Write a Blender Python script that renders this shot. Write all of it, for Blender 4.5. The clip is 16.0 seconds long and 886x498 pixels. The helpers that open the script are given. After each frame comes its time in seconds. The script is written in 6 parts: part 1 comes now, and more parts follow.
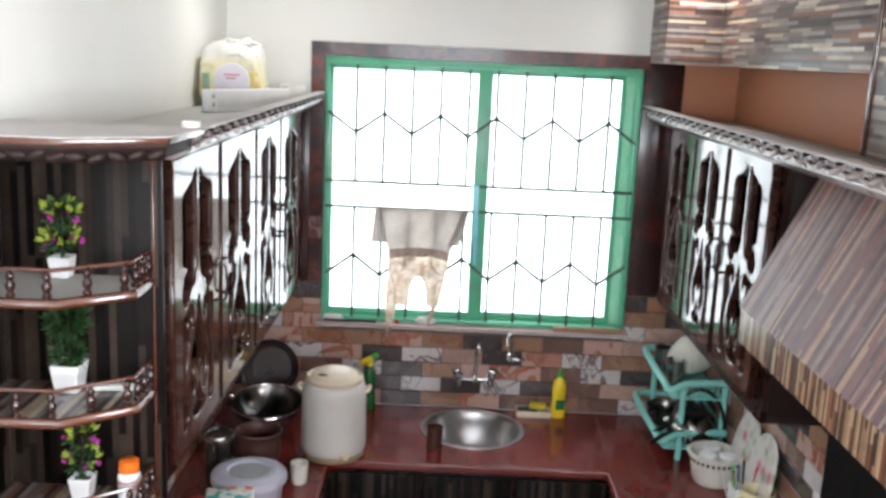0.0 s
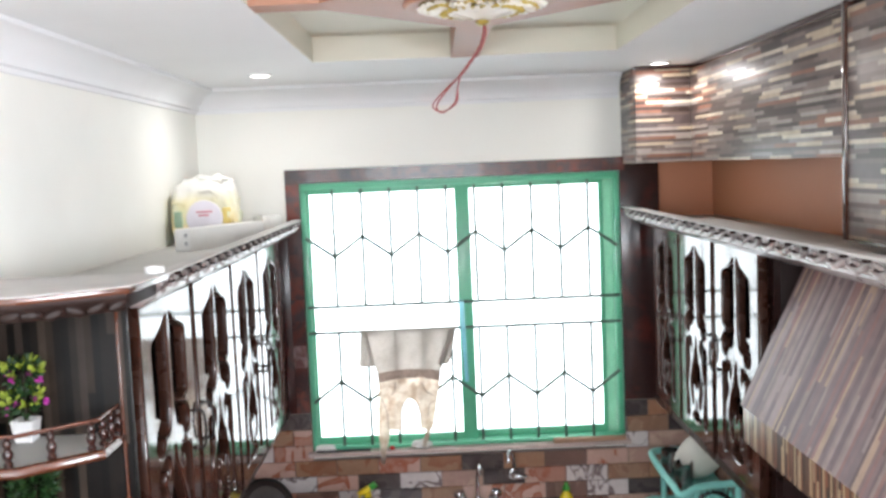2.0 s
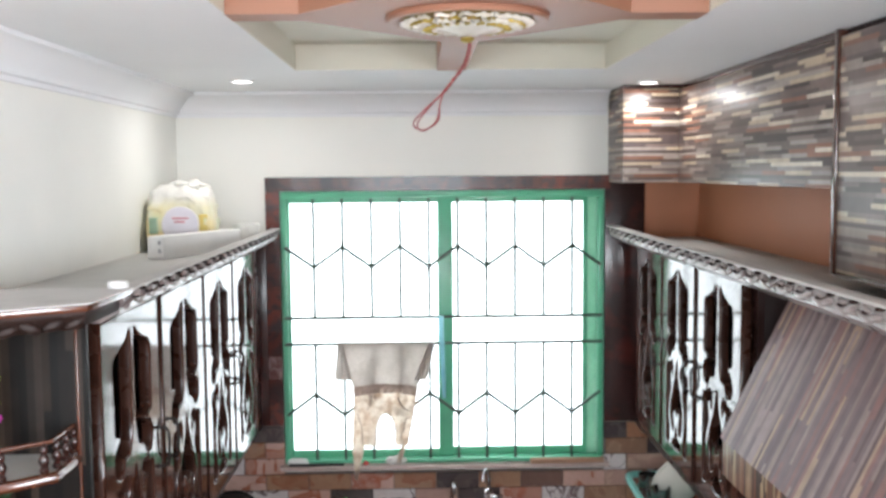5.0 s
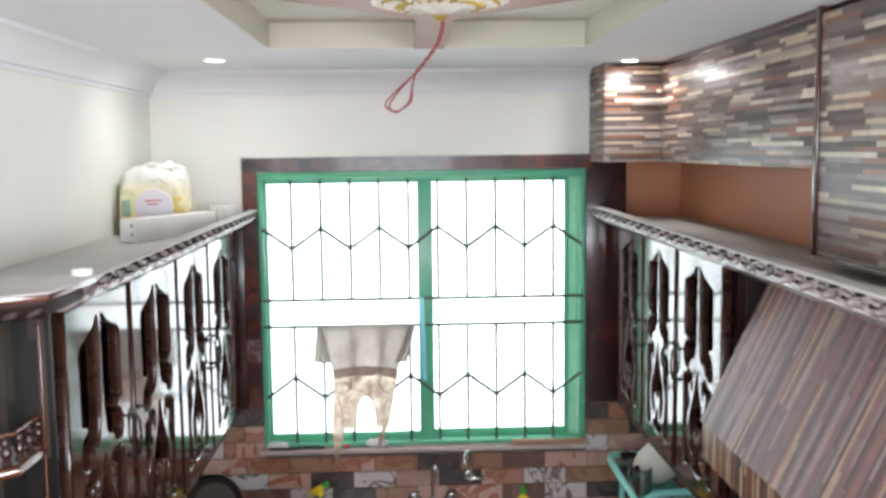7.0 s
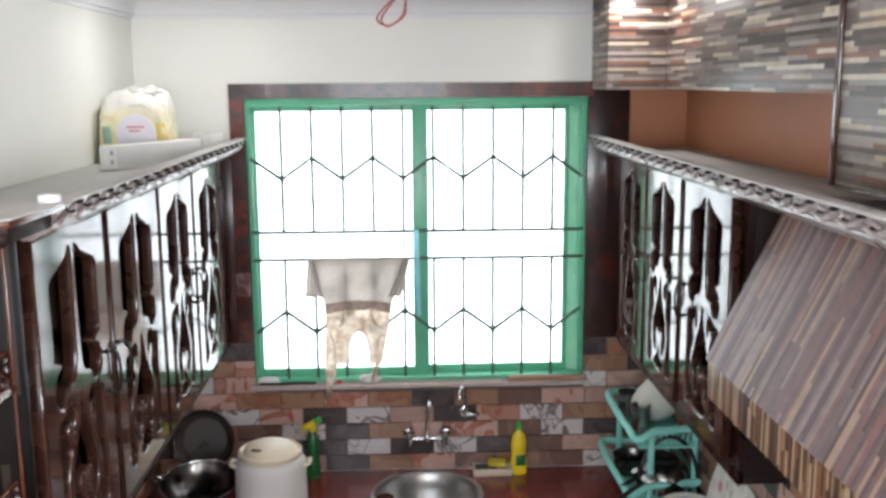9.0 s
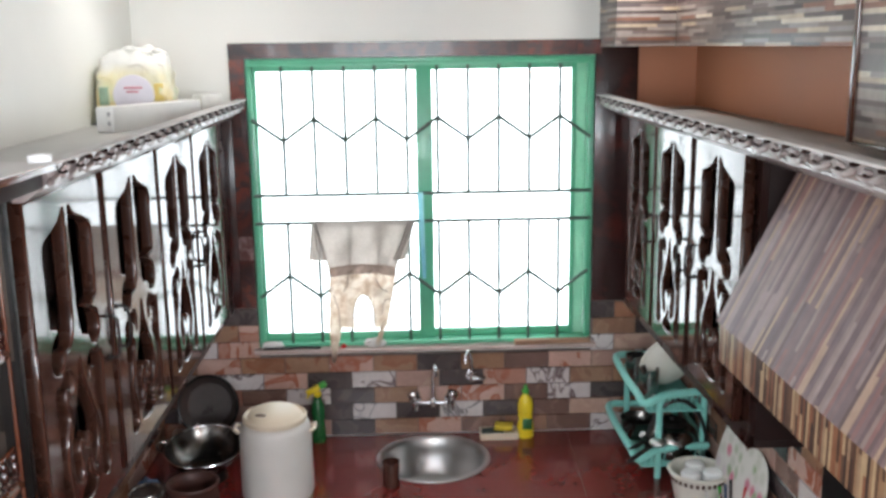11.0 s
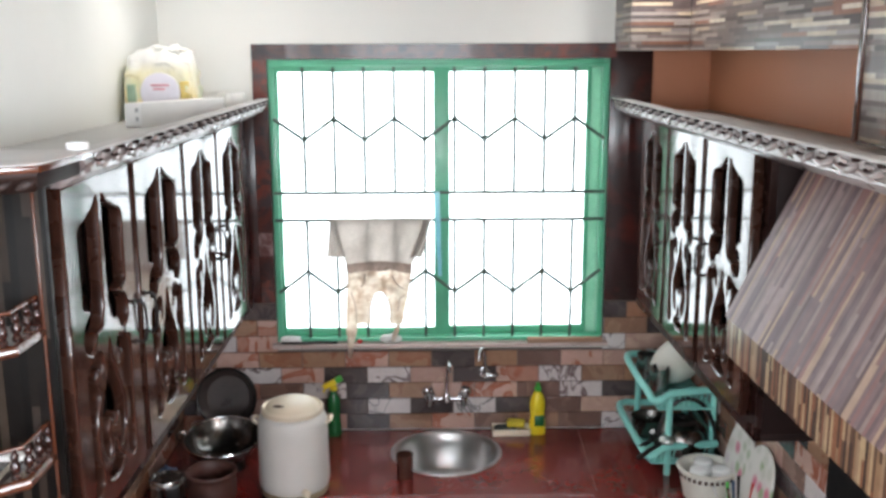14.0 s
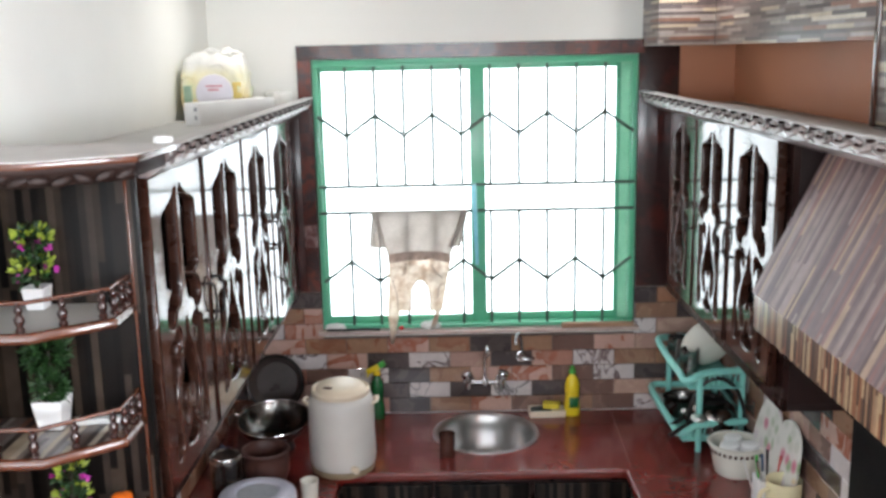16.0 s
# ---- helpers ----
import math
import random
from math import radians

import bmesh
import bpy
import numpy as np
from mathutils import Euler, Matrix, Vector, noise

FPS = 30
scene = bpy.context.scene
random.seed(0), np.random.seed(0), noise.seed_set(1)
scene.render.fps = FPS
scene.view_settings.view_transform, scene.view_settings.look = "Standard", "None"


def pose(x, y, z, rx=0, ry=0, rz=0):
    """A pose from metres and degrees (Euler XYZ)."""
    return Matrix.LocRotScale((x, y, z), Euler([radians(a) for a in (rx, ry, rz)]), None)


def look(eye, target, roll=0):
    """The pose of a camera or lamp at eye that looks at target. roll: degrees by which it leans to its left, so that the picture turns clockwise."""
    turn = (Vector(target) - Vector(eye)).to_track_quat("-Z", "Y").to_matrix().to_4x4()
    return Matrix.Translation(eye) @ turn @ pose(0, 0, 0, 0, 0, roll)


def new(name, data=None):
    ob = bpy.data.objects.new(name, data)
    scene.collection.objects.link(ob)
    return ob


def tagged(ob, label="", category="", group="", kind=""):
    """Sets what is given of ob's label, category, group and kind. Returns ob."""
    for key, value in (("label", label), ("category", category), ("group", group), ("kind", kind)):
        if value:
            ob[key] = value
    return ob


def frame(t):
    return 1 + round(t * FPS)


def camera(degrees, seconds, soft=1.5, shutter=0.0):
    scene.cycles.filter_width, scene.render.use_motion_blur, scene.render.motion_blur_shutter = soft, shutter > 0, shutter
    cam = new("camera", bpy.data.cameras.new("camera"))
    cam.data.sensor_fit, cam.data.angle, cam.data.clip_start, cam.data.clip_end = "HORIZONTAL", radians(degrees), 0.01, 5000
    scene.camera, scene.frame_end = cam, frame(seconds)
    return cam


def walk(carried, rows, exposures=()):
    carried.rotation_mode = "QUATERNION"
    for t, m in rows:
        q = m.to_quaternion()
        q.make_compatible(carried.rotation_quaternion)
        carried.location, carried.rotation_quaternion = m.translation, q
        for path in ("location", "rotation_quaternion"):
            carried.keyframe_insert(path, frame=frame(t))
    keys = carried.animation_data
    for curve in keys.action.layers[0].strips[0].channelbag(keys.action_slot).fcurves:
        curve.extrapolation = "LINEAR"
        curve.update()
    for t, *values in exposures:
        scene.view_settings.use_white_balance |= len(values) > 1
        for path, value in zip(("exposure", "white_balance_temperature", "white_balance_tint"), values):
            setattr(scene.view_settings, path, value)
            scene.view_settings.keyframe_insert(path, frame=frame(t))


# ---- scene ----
cam = camera(50.0, 16.0, soft=3.05)
PATH = [
    (0, (-0.143, -0.339, 2.566), (-0.143, 1.62, 2.162), 2.6),
    (0.5, (-0.145, -0.293, 2.567), (-0.158, 1.67, 2.183), 2.2),
    (1, (-0.147, -0.258, 2.572), (-0.164, 1.715, 2.242), 0.8),
    (1.5, (-0.122, -0.254, 2.576), (-0.135, 1.73, 2.329), -1.1),
    (2, (-0.105, -0.258, 2.581), (-0.091, 1.734, 2.409), -2.4),
    (2.5, (-0.105, -0.253, 2.591), (-0.057, 1.742, 2.457), -2.9),
    (3, (-0.097, -0.24, 2.601), (-0.042, 1.755, 2.468), -2.4),
    (5.3, (-0.073, -0.181, 2.625), (-0.03, 1.812, 2.46), -0.4),
    (5.5, (-0.059, -0.197, 2.634), (-0.015, 1.796, 2.473), -0.4),
    (6, (-0.06, -0.187, 2.631), (-0.002, 1.807, 2.477), -0.7),
    (6.5, (-0.06, -0.167, 2.633), (0.009, 1.824, 2.459), -0.7),
    (7, (-0.052, -0.134, 2.628), (0.02, 1.854, 2.417), -0.7),
    (7.5, (-0.051, -0.096, 2.62), (0.026, 1.887, 2.367), -0.5),
    (8, (-0.049, -0.056, 2.612), (0.029, 1.921, 2.321), -0.4),
    (8.5, (-0.047, -0.022, 2.604), (0.033, 1.951, 2.283), -0.4),
    (9, (-0.048, 0.003, 2.596), (0.032, 1.971, 2.25), -0.4),
    (11.5, (-0.039, 0.066, 2.574), (0.026, 2.02, 2.15), -0.8),
    (12, (-0.036, 0.064, 2.572), (0.034, 2.017, 2.15), -0.8),
    (12.5, (-0.036, 0.05, 2.572), (0.037, 2.005, 2.156), -0.7),
    (13, (-0.037, 0.034, 2.57), (0.03, 1.99, 2.162), -0.7),
    (13.5, (-0.038, 0.008, 2.567), (0.015, 1.965, 2.161), -0.6),
    (14, (-0.05, -0.024, 2.557), (-0.014, 1.934, 2.152), -0.2),
    (14.5, (-0.053, -0.064, 2.552), (-0.048, 1.894, 2.142), 0.1),
    (15, (-0.054, -0.11, 2.55), (-0.076, 1.847, 2.138), 0.1),
    (15.5, (-0.079, -0.161, 2.556), (-0.106, 1.796, 2.143), -0.3),
    (16, (-0.111, -0.225, 2.553), (-0.127, 1.733, 2.148), -1.2),
]
walk(cam, [(t, look(eye, target, roll)) for t, eye, target, roll in PATH],
     [(t, stops, 6500, 13) for t, stops in ((0, 0.16), (1, 0.26), (2, 0.3), (3, 0.26), (5.3, 0.1), (9, 0.08), (11.5, 0.2), (14, 0.22), (16, 0.18))])

# ---- world and lights ----
world = bpy.data.worlds.new("world")
scene.world = world
world.use_nodes = True
_nt = world.node_tree
_sky = _nt.nodes.new("ShaderNodeTexSky")
_sky.sky_type, _sky.sun_disc = "NISHITA", False
_sky.sun_elevation, _sky.sun_rotation = radians(50), radians(160)
_nt.links.new(_sky.outputs[0], _nt.nodes["Background"].inputs[0])
_nt.nodes["Background"].inputs[1].default_value = 0.12


def area_lamp(name, eye, target, sx, sy, watts, color=(1, 1, 1), shape="RECTANGLE"):
    data = bpy.data.lights.new(name, "AREA")
    data.shape, data.size, data.size_y, data.energy, data.color = shape, sx, sy, watts, color
    ob = new(name, data)
    ob.matrix_world = look(eye, target)
    return ob


# kitchen-window and inferred west-window daylight; the unseen east and rear lamps are added fill
area_lamp("window_daylight", (0.0, 4.44, 1.95), (0.0, 0.0, 1.95), 2.6, 2.1, 60, (0.925, 0.97, 1.0))
area_lamp("unseen_side_light", (-1.33, -0.55, 2.38), (1.2, -0.55, 2.38), 1.5, 0.66, 66, (0.84, 0.93, 1.0))
# unseen lamp high behind the camera, added to brighten the west wall
area_lamp("unseen_side_light", (1.33, -0.55, 2.38), (-1.2, -0.55, 2.38), 1.5, 0.66, 132, (0.84, 0.93, 1.0))
# unseen lamp behind the camera, added to brighten the north wall
area_lamp("rear_fill_light", (-0.2, -2.42, 2.45), (-0.2, 1.0, 2.45), 1.3, 0.6, 40, (0.86, 0.94, 1.0))
for _x, _y in ((-0.765, 3.51), (0.835, 3.66)):
    area_lamp("downlight_lamp", (_x, _y, 2.955), (_x, _y, 0), 0.07, 0.07, 2.4, (1.0, 0.985, 0.96), "DISK")


# ---- materials ----
def nodes_of(name):
    m = bpy.data.materials.new(name)
    m.use_nodes = True
    return m, m.node_tree, m.node_tree.nodes["Principled BSDF"]


def add(nt, kind, **values):
    n = nt.nodes.new(kind)
    for key, v in values.items():
        n.inputs[int(key[1:])].default_value = v
    return n


def math_node(nt, op, a, b=None):
    n = nt.nodes.new("ShaderNodeMath")
    n.operation = op
    for i, v in enumerate((a, b)):
        if v is None:
            continue
        if isinstance(v, (int, float)):
            n.inputs[i].default_value = v
        else:
            nt.links.new(v, n.inputs[i])
    return n.outputs[0]


def ramp(nt, fac, stops, constant=False):
    r = nt.nodes.new("ShaderNodeValToRGB")
    if constant:
        r.color_ramp.interpolation = "CONSTANT"
    els = r.color_ramp.elements
    while len(els) < len(stops):
        els.new(0.5)
    for e, (p, c) in zip(els, stops):
        e.position, e.color = p, (*c, 1)
    nt.links.new(fac, r.inputs[0])
    return r.outputs[0]


def mix(nt, fac, a, b, blend="MIX"):
    n = nt.nodes.new("ShaderNodeMix")
    n.data_type, n.blend_type = "RGBA", blend
    for sock, v in ((n.inputs[0], fac), (n.inputs[6], a), (n.inputs[7], b)):
        if isinstance(v, (int, float)):
            sock.default_value = v
        elif isinstance(v, tuple):
            sock.default_value = (*v, 1)
        else:
            nt.links.new(v, sock)
    return n.outputs[2]


def noise_fac(nt, scale, detail=4.0, vec=None, distort=0.0):
    n = nt.nodes.new("ShaderNodeTexNoise")
    n.inputs["Scale"].default_value, n.inputs["Detail"].default_value = scale, detail
    n.inputs["Distortion"].default_value = distort
    if vec is None:
        vec = nt.nodes.new("ShaderNodeTexCoord").outputs["Object"]
    nt.links.new(vec, n.inputs["Vector"])
    return n.outputs["Fac"]


def bump(nt, bsdf, height, strength=0.2, distance=0.002):
    b = nt.nodes.new("ShaderNodeBump")
    b.inputs["Strength"].default_value, b.inputs["Distance"].default_value = strength, distance
    nt.links.new(height, b.inputs["Height"])
    nt.links.new(b.outputs[0], bsdf.inputs["Normal"])


def surface(name, color, rough=0.5, metal=0.0, vary=0.25, scale=6.0, grain=90.0, relief=0.15, coat=0.0, second=None, rough_vary=0.12, stretch=None, shine=0.5):
    """A plain material with stains at one scale and grain at another."""
    m, nt, bsdf = nodes_of(name)
    vec = nt.nodes.new("ShaderNodeTexCoord").outputs["Object"]
    if stretch:
        mp = nt.nodes.new("ShaderNodeMapping")
        mp.inputs["Scale"].default_value = stretch
        nt.links.new(vec, mp.inputs[0])
        vec = mp.outputs[0]
    big, fine = noise_fac(nt, scale, 5, vec), noise_fac(nt, grain, 3, vec)
    other = second or tuple(c * (1 - vary) for c in color)
    light = tuple(min(1, c * (1 + vary * 0.35)) for c in color)
    c = ramp(nt, big, [(0.3, other), (0.5, color), (0.72, light)])
    c = mix(nt, vary * 0.5, c, ramp(nt, fine, [(0.35, tuple(v * 0.6 for v in color)), (0.65, light)]))
    nt.links.new(c, bsdf.inputs["Base Color"])
    r = nt.nodes.new("ShaderNodeMapRange")
    r.inputs["To Min"].default_value, r.inputs["To Max"].default_value = max(0.02, rough - rough_vary), min(1, rough + rough_vary)
    nt.links.new(big, r.inputs[0])
    nt.links.new(r.outputs[0], bsdf.inputs["Roughness"])
    bsdf.inputs["Metallic"].default_value = metal
    bsdf.inputs["Specular IOR Level"].default_value = shine
    bsdf.inputs["Coat Weight"].default_value = coat
    bsdf.inputs["Coat Roughness"].default_value = 0.06
    if relief:
        bump(nt, bsdf, fine, relief, 0.0015)
    return m


def laminate(name, along, across, palette, width=0.012, length=0.2, rough=0.2, coat=0.4, tone=1.0, shine=0.5):
    """Printed mosaic-strip laminate: thin strips in chance lengths and colours. along, across: directions as weights of x, y, z."""
    m, nt, bsdf = nodes_of(name)
    vec = nt.nodes.new("ShaderNodeTexCoord").outputs["Object"]

    def dot(w):
        n = nt.nodes.new("ShaderNodeVectorMath")
        n.operation = "DOT_PRODUCT"
        nt.links.new(vec, n.inputs[0])
        n.inputs[1].default_value = w
        return n.outputs["Value"]

    def white(dim, sock):
        n = nt.nodes.new("ShaderNodeTexWhiteNoise")
        n.noise_dimensions = dim
        nt.links.new(sock, n.inputs["W" if dim == "1D" else "Vector"])
        return n.outputs["Value"]

    a = dot(along)
    v = math_node(nt, "DIVIDE", math_node(nt, "ADD", dot(across), 40.0), width)
    row = math_node(nt, "FLOOR", v)
    shift = white("1D", row)
    # rows that share a seed now and then, so that strips look wider
    cell = math_node(nt, "FLOOR", math_node(nt, "ADD", math_node(nt, "DIVIDE", a, length), math_node(nt, "MULTIPLY", shift, 37.0)))
    xyz = nt.nodes.new("ShaderNodeCombineXYZ")
    nt.links.new(row, xyz.inputs[0])
    nt.links.new(cell, xyz.inputs[1])
    pick = white("2D", xyz.outputs[0])
    n = len(palette)
    c = ramp(nt, pick, [(i / n, tuple(t * tone for t in p)) for i, p in enumerate(palette)], constant=True)
    c = mix(nt, 0.45, c, ramp(nt, noise_fac(nt, 30, 5, vec), [(0.3, (0.45, 0.42, 0.4)), (0.7, (1.0, 1.0, 1.0))]), "MULTIPLY")
    c = mix(nt, 0.5, c, ramp(nt, noise_fac(nt, 2.2, 3, vec), [(0.3, (0.7, 0.68, 0.66)), (0.7, (1.0, 1.0, 1.0))]), "MULTIPLY")
    nt.links.new(c, bsdf.inputs["Base Color"])
    bsdf.inputs["Roughness"].default_value = rough
    bsdf.inputs["Specular IOR Level"].default_value = shine
    bsdf.inputs["Coat Weight"].default_value = coat
    bsdf.inputs["Coat Roughness"].default_value = 0.34
    bump(nt, bsdf, pick, 0.08, 0.001)
    return m


def tile_material():
    """Printed stone tiles: each one takes its own stone by its random number."""
    m, nt, bsdf = nodes_of("printed_stone_tile")
    info = nt.nodes.new("ShaderNodeObjectInfo")
    vec = nt.nodes.new("ShaderNodeTexCoord").outputs["Object"]
    off = nt.nodes.new("ShaderNodeVectorMath")
    off.operation = "ADD"
    nt.links.new(vec, off.inputs[0])
    sc = math_node(nt, "MULTIPLY", info.outputs["Random"], 57.0)
    nt.links.new(sc, off.inputs[1])
    v = off.outputs[0]
    base = ramp(nt, info.outputs["Random"], [(0.0, (0.0594, 0.0449, 0.0449)), (0.2, (0.277, 0.152, 0.099)), (0.34, (0.607, 0.554, 0.541)), (0.46, (0.172, 0.099, 0.0792)),
                                             (0.56, (0.554, 0.356, 0.29)), (0.7, (0.62, 0.568, 0.554)), (0.8, (0.422, 0.264, 0.218)), (0.9, (0.356, 0.198, 0.119))], constant=True)
    vein = ramp(nt, info.outputs["Random"], [(0.0, (0.099, 0.0766, 0.0726)), (0.2, (0.343, 0.205, 0.132)), (0.34, (0.211, 0.198, 0.198)), (0.46, (0.264, 0.158, 0.119)),
                                             (0.56, (0.356, 0.112, 0.0594)), (0.7, (0.158, 0.112, 0.112)), (0.8, (0.502, 0.343, 0.264)), (0.9, (0.29, 0.119, 0.066))], constant=True)
    flow = noise_fac(nt, 7, 3, v, 0.9)
    thin = ramp(nt, flow, [(0.47, (0, 0, 0)), (0.492, (1, 1, 1)), (0.5, (1, 1, 1)), (0.53, (0, 0, 0))])
    broad = ramp(nt, flow, [(0.49, (0, 0, 0)), (0.515, (1, 1, 1)), (0.6, (0.55, 0.55, 0.55))])
    kind = ramp(nt, info.outputs["Random"], [(0.0, (1, 1, 1)), (0.34, (0, 0, 0)), (0.46, (1, 1, 1)), (0.7, (0, 0, 0)), (0.8, (1, 1, 1))], constant=True)
    c = mix(nt, mix(nt, kind, thin, broad), base, vein)
    c = mix(nt, 0.2, c, ramp(nt, noise_fac(nt, 16, 4, v), [(0.35, (0.6, 0.56, 0.55)), (0.65, (1, 1, 1))]), "MULTIPLY")
    c = mix(nt, 0.22, c, ramp(nt, noise_fac(nt, 60, 4, v), [(0.3, (0.5, 0.5, 0.5)), (0.7, (1, 1, 1))]), "MULTIPLY")
    nt.links.new(c, bsdf.inputs["Base Color"])
    bsdf.inputs["Roughness"].default_value = 0.22
    bsdf.inputs["Coat Weight"].default_value = 0.3
    bump(nt, bsdf, flow, 0.12, 0.001)
    return m


def glass_material(name, tint=(0.9, 0.95, 0.95), rough=0.02):
    m, nt, bsdf = nodes_of(name)
    bsdf.inputs["Base Color"].default_value = (*tint, 1)
    bsdf.inputs["Roughness"].default_value = rough
    bsdf.inputs["Transmission Weight"].default_value = 1.0
    bsdf.inputs["IOR"].default_value = 1.45
    return m


def cloth_material(name, color, second, scale, through_light=0.55):
    m, nt, bsdf = nodes_of(name)
    c = ramp(nt, noise_fac(nt, scale, 5), [(0.35, second), (0.6, color)])
    c = mix(nt, 0.4, c, ramp(nt, noise_fac(nt, 160, 2), [(0.3, (0.6, 0.6, 0.6)), (0.7, (1, 1, 1))]), "MULTIPLY")
    nt.links.new(c, bsdf.inputs["Base Color"])
    bsdf.inputs["Roughness"].default_value = 0.9
    tr = nt.nodes.new("ShaderNodeBsdfTranslucent")
    nt.links.new(c, tr.inputs[0])
    mx = nt.nodes.new("ShaderNodeMixShader")
    mx.inputs[0].default_value = through_light
    nt.links.new(bsdf.outputs[0], mx.inputs[1])
    nt.links.new(tr.outputs[0], mx.inputs[2])
    nt.links.new(mx.outputs[0], nt.nodes["Material Output"].inputs[0])
    return m


def glow_material(name, color, strength):
    m, nt, bsdf = nodes_of(name)
    bsdf.inputs["Emission Color"].default_value = (*color, 1)
    bsdf.inputs["Emission Strength"].default_value = strength
    return m


M_WALL = surface("cream_wall_paint", (0.87, 0.87, 0.815), 0.55, vary=0.05, scale=1.5, grain=220, relief=0.08)
M_CEIL = surface("white_ceiling_paint", (0.84, 0.85, 0.86), 0.6, vary=0.05, scale=1.2, grain=160, relief=0.05)
M_TRAY = surface("cream_tray_paint", (0.68, 0.655, 0.55), 0.6, vary=0.05, scale=1.5, grain=160, relief=0.05)
M_TERRA = surface("terracotta_paint", (0.37, 0.175, 0.11), 0.5, vary=0.1, scale=2.0, grain=150, relief=0.06)
M_BROWN = surface("brown_wall_paint", (0.48, 0.195, 0.1), 0.5, vary=0.12, scale=2.0, grain=150, relief=0.08)
M_GREYWALL = surface("grey_wall_paint", (0.4, 0.41, 0.41), 0.6, vary=0.08, scale=2.0, grain=150, relief=0.06)
M_FLOOR = surface("floor_tile", (0.17, 0.12, 0.1), 0.25, vary=0.15, scale=3.0, grain=40, relief=0.03)
M_WOOD = surface("dark_varnished_wood", (0.06, 0.021, 0.013), 0.13, vary=0.4, scale=5.0, grain=60, relief=0.04, coat=0.7, rough_vary=0.06, stretch=(6, 6, 0.7))
M_DOOR = surface("varnished_door_wood", (0.045, 0.0165, 0.011), 0.1, vary=0.4, scale=6.0, grain=70, relief=0.02, coat=0.3, rough_vary=0.04, stretch=(7, 7, 0.6))
# door wood made darker: the shade inside the fretwork holes, put into the colour
M_FRET = surface("shade_darkened_cut_edge", (0.036, 0.0145, 0.0095), 0.28, vary=0.45, scale=12, grain=80, relief=0.1, shine=0.4)
M_EDGE = surface("red_brown_varnished_edge", (0.09, 0.026, 0.011), 0.2, vary=0.45, scale=8.0, grain=70, relief=0.05, shine=0.5, coat=0.3, rough_vary=0.08)
M_TURNED = surface("dark_turned_wood", (0.03, 0.01, 0.008), 0.18, vary=0.3, scale=20, grain=80, relief=0.04, coat=0.4)
M_DUSTY = surface("dusty_grey_board", (0.46, 0.45, 0.42), 0.6, vary=0.2, scale=4.0, grain=120, relief=0.1)
# dark varnish drawn pale: dust plus its reflected light, both in the base colour
M_CORNICE = surface("dusty_sheen_moulding", (0.27, 0.22, 0.21), 0.3, vary=0.5, scale=14.0, grain=80, relief=0.1, coat=0.6)
M_DARKWOOD = surface("near_black_varnished_wood", (0.016, 0.006, 0.005), 0.28, vary=0.4, scale=8, grain=70, relief=0.05, shine=0.4)
# brown varnish taken near black: the unlit south side is in the colour
M_UNLITWOOD = surface("unlit_brown_varnish", (0.018, 0.008, 0.006), 0.5, vary=0.45, scale=9, grain=70, relief=0.08, shine=0.35)
M_DUSTYTOP = surface("pale_dust_on_moulding", (0.5, 0.48, 0.46), 0.5, vary=0.2, scale=9.0, grain=120, relief=0.1)
M_BLACK = surface("dark_cabinet_inside", (0.014, 0.006, 0.005), 0.6, vary=0.3, shine=0.2)
M_SURROUND = surface("dark_red_marble_surround", (0.032, 0.014, 0.013), 0.2, vary=0.4, scale=6.0, grain=40, relief=0.02, coat=0.1, second=(0.11, 0.02, 0.014))
M_GREEN = surface("green_enamel_metal", (0.12, 0.5, 0.3), 0.32, vary=0.16, scale=7.0, grain=120, relief=0.06, coat=0.3)
M_GRILLE = surface("grey_green_iron", (0.08, 0.125, 0.1), 0.4, vary=0.2, scale=15, grain=120, relief=0.05)
M_MARBLE = surface("pinkish_sill_marble", (0.55, 0.44, 0.4), 0.25, vary=0.2, scale=6, grain=60, relief=0.05)
M_COUNTER = surface("red_polished_counter", (0.15, 0.018, 0.014), 0.2, vary=0.35, scale=4.0, grain=55, relief=0.03, coat=0.35, second=(0.095, 0.013, 0.011))
M_GROUT = surface("dark_grout", (0.16, 0.13, 0.115), 0.8, vary=0.2, scale=30)
M_TILE = tile_material()
M_STEEL = surface("brushed_steel", (0.72, 0.71, 0.69), 0.36, 1.0, vary=0.15, scale=8, grain=120, relief=0.04, rough_vary=0.1)
M_SINK = surface("dull_sink_steel", (0.5, 0.49, 0.48), 0.33, 1.0, vary=0.1, scale=6, grain=90, relief=0.06, rough_vary=0.12)
M_CHROME = surface("chrome", (0.62, 0.62, 0.63), 0.11, 1.0, vary=0.08, scale=12, grain=100, relief=0.0, rough_vary=0.05)
# dark steel of several vessels
M_DARKSTEEL = surface("dark_steel", (0.16, 0.15, 0.14), 0.24, 1.0, vary=0.4, scale=9, grain=60, relief=0.05)
M_DULLSTEEL = surface("worn_grey_steel", (0.36, 0.35, 0.34), 0.25, 1.0, vary=0.25, scale=10, grain=70, relief=0.05)
M_IRON = surface("black_iron", (0.025, 0.023, 0.022), 0.38, 0.6, vary=0.3, scale=10, grain=80, relief=0.1)
M_BEIGE = surface("pale_grey_plastic", (0.6, 0.58, 0.54), 0.33, vary=0.07, scale=5, grain=150, relief=0.03)
M_PALEYELLOW = surface("pale_yellow_plastic", (0.72, 0.64, 0.4), 0.35, vary=0.1, scale=6, grain=120, relief=0.03)
M_CREAM = surface("cream_plastic", (0.7, 0.6, 0.46), 0.35, vary=0.1, scale=6, grain=120, relief=0.03)
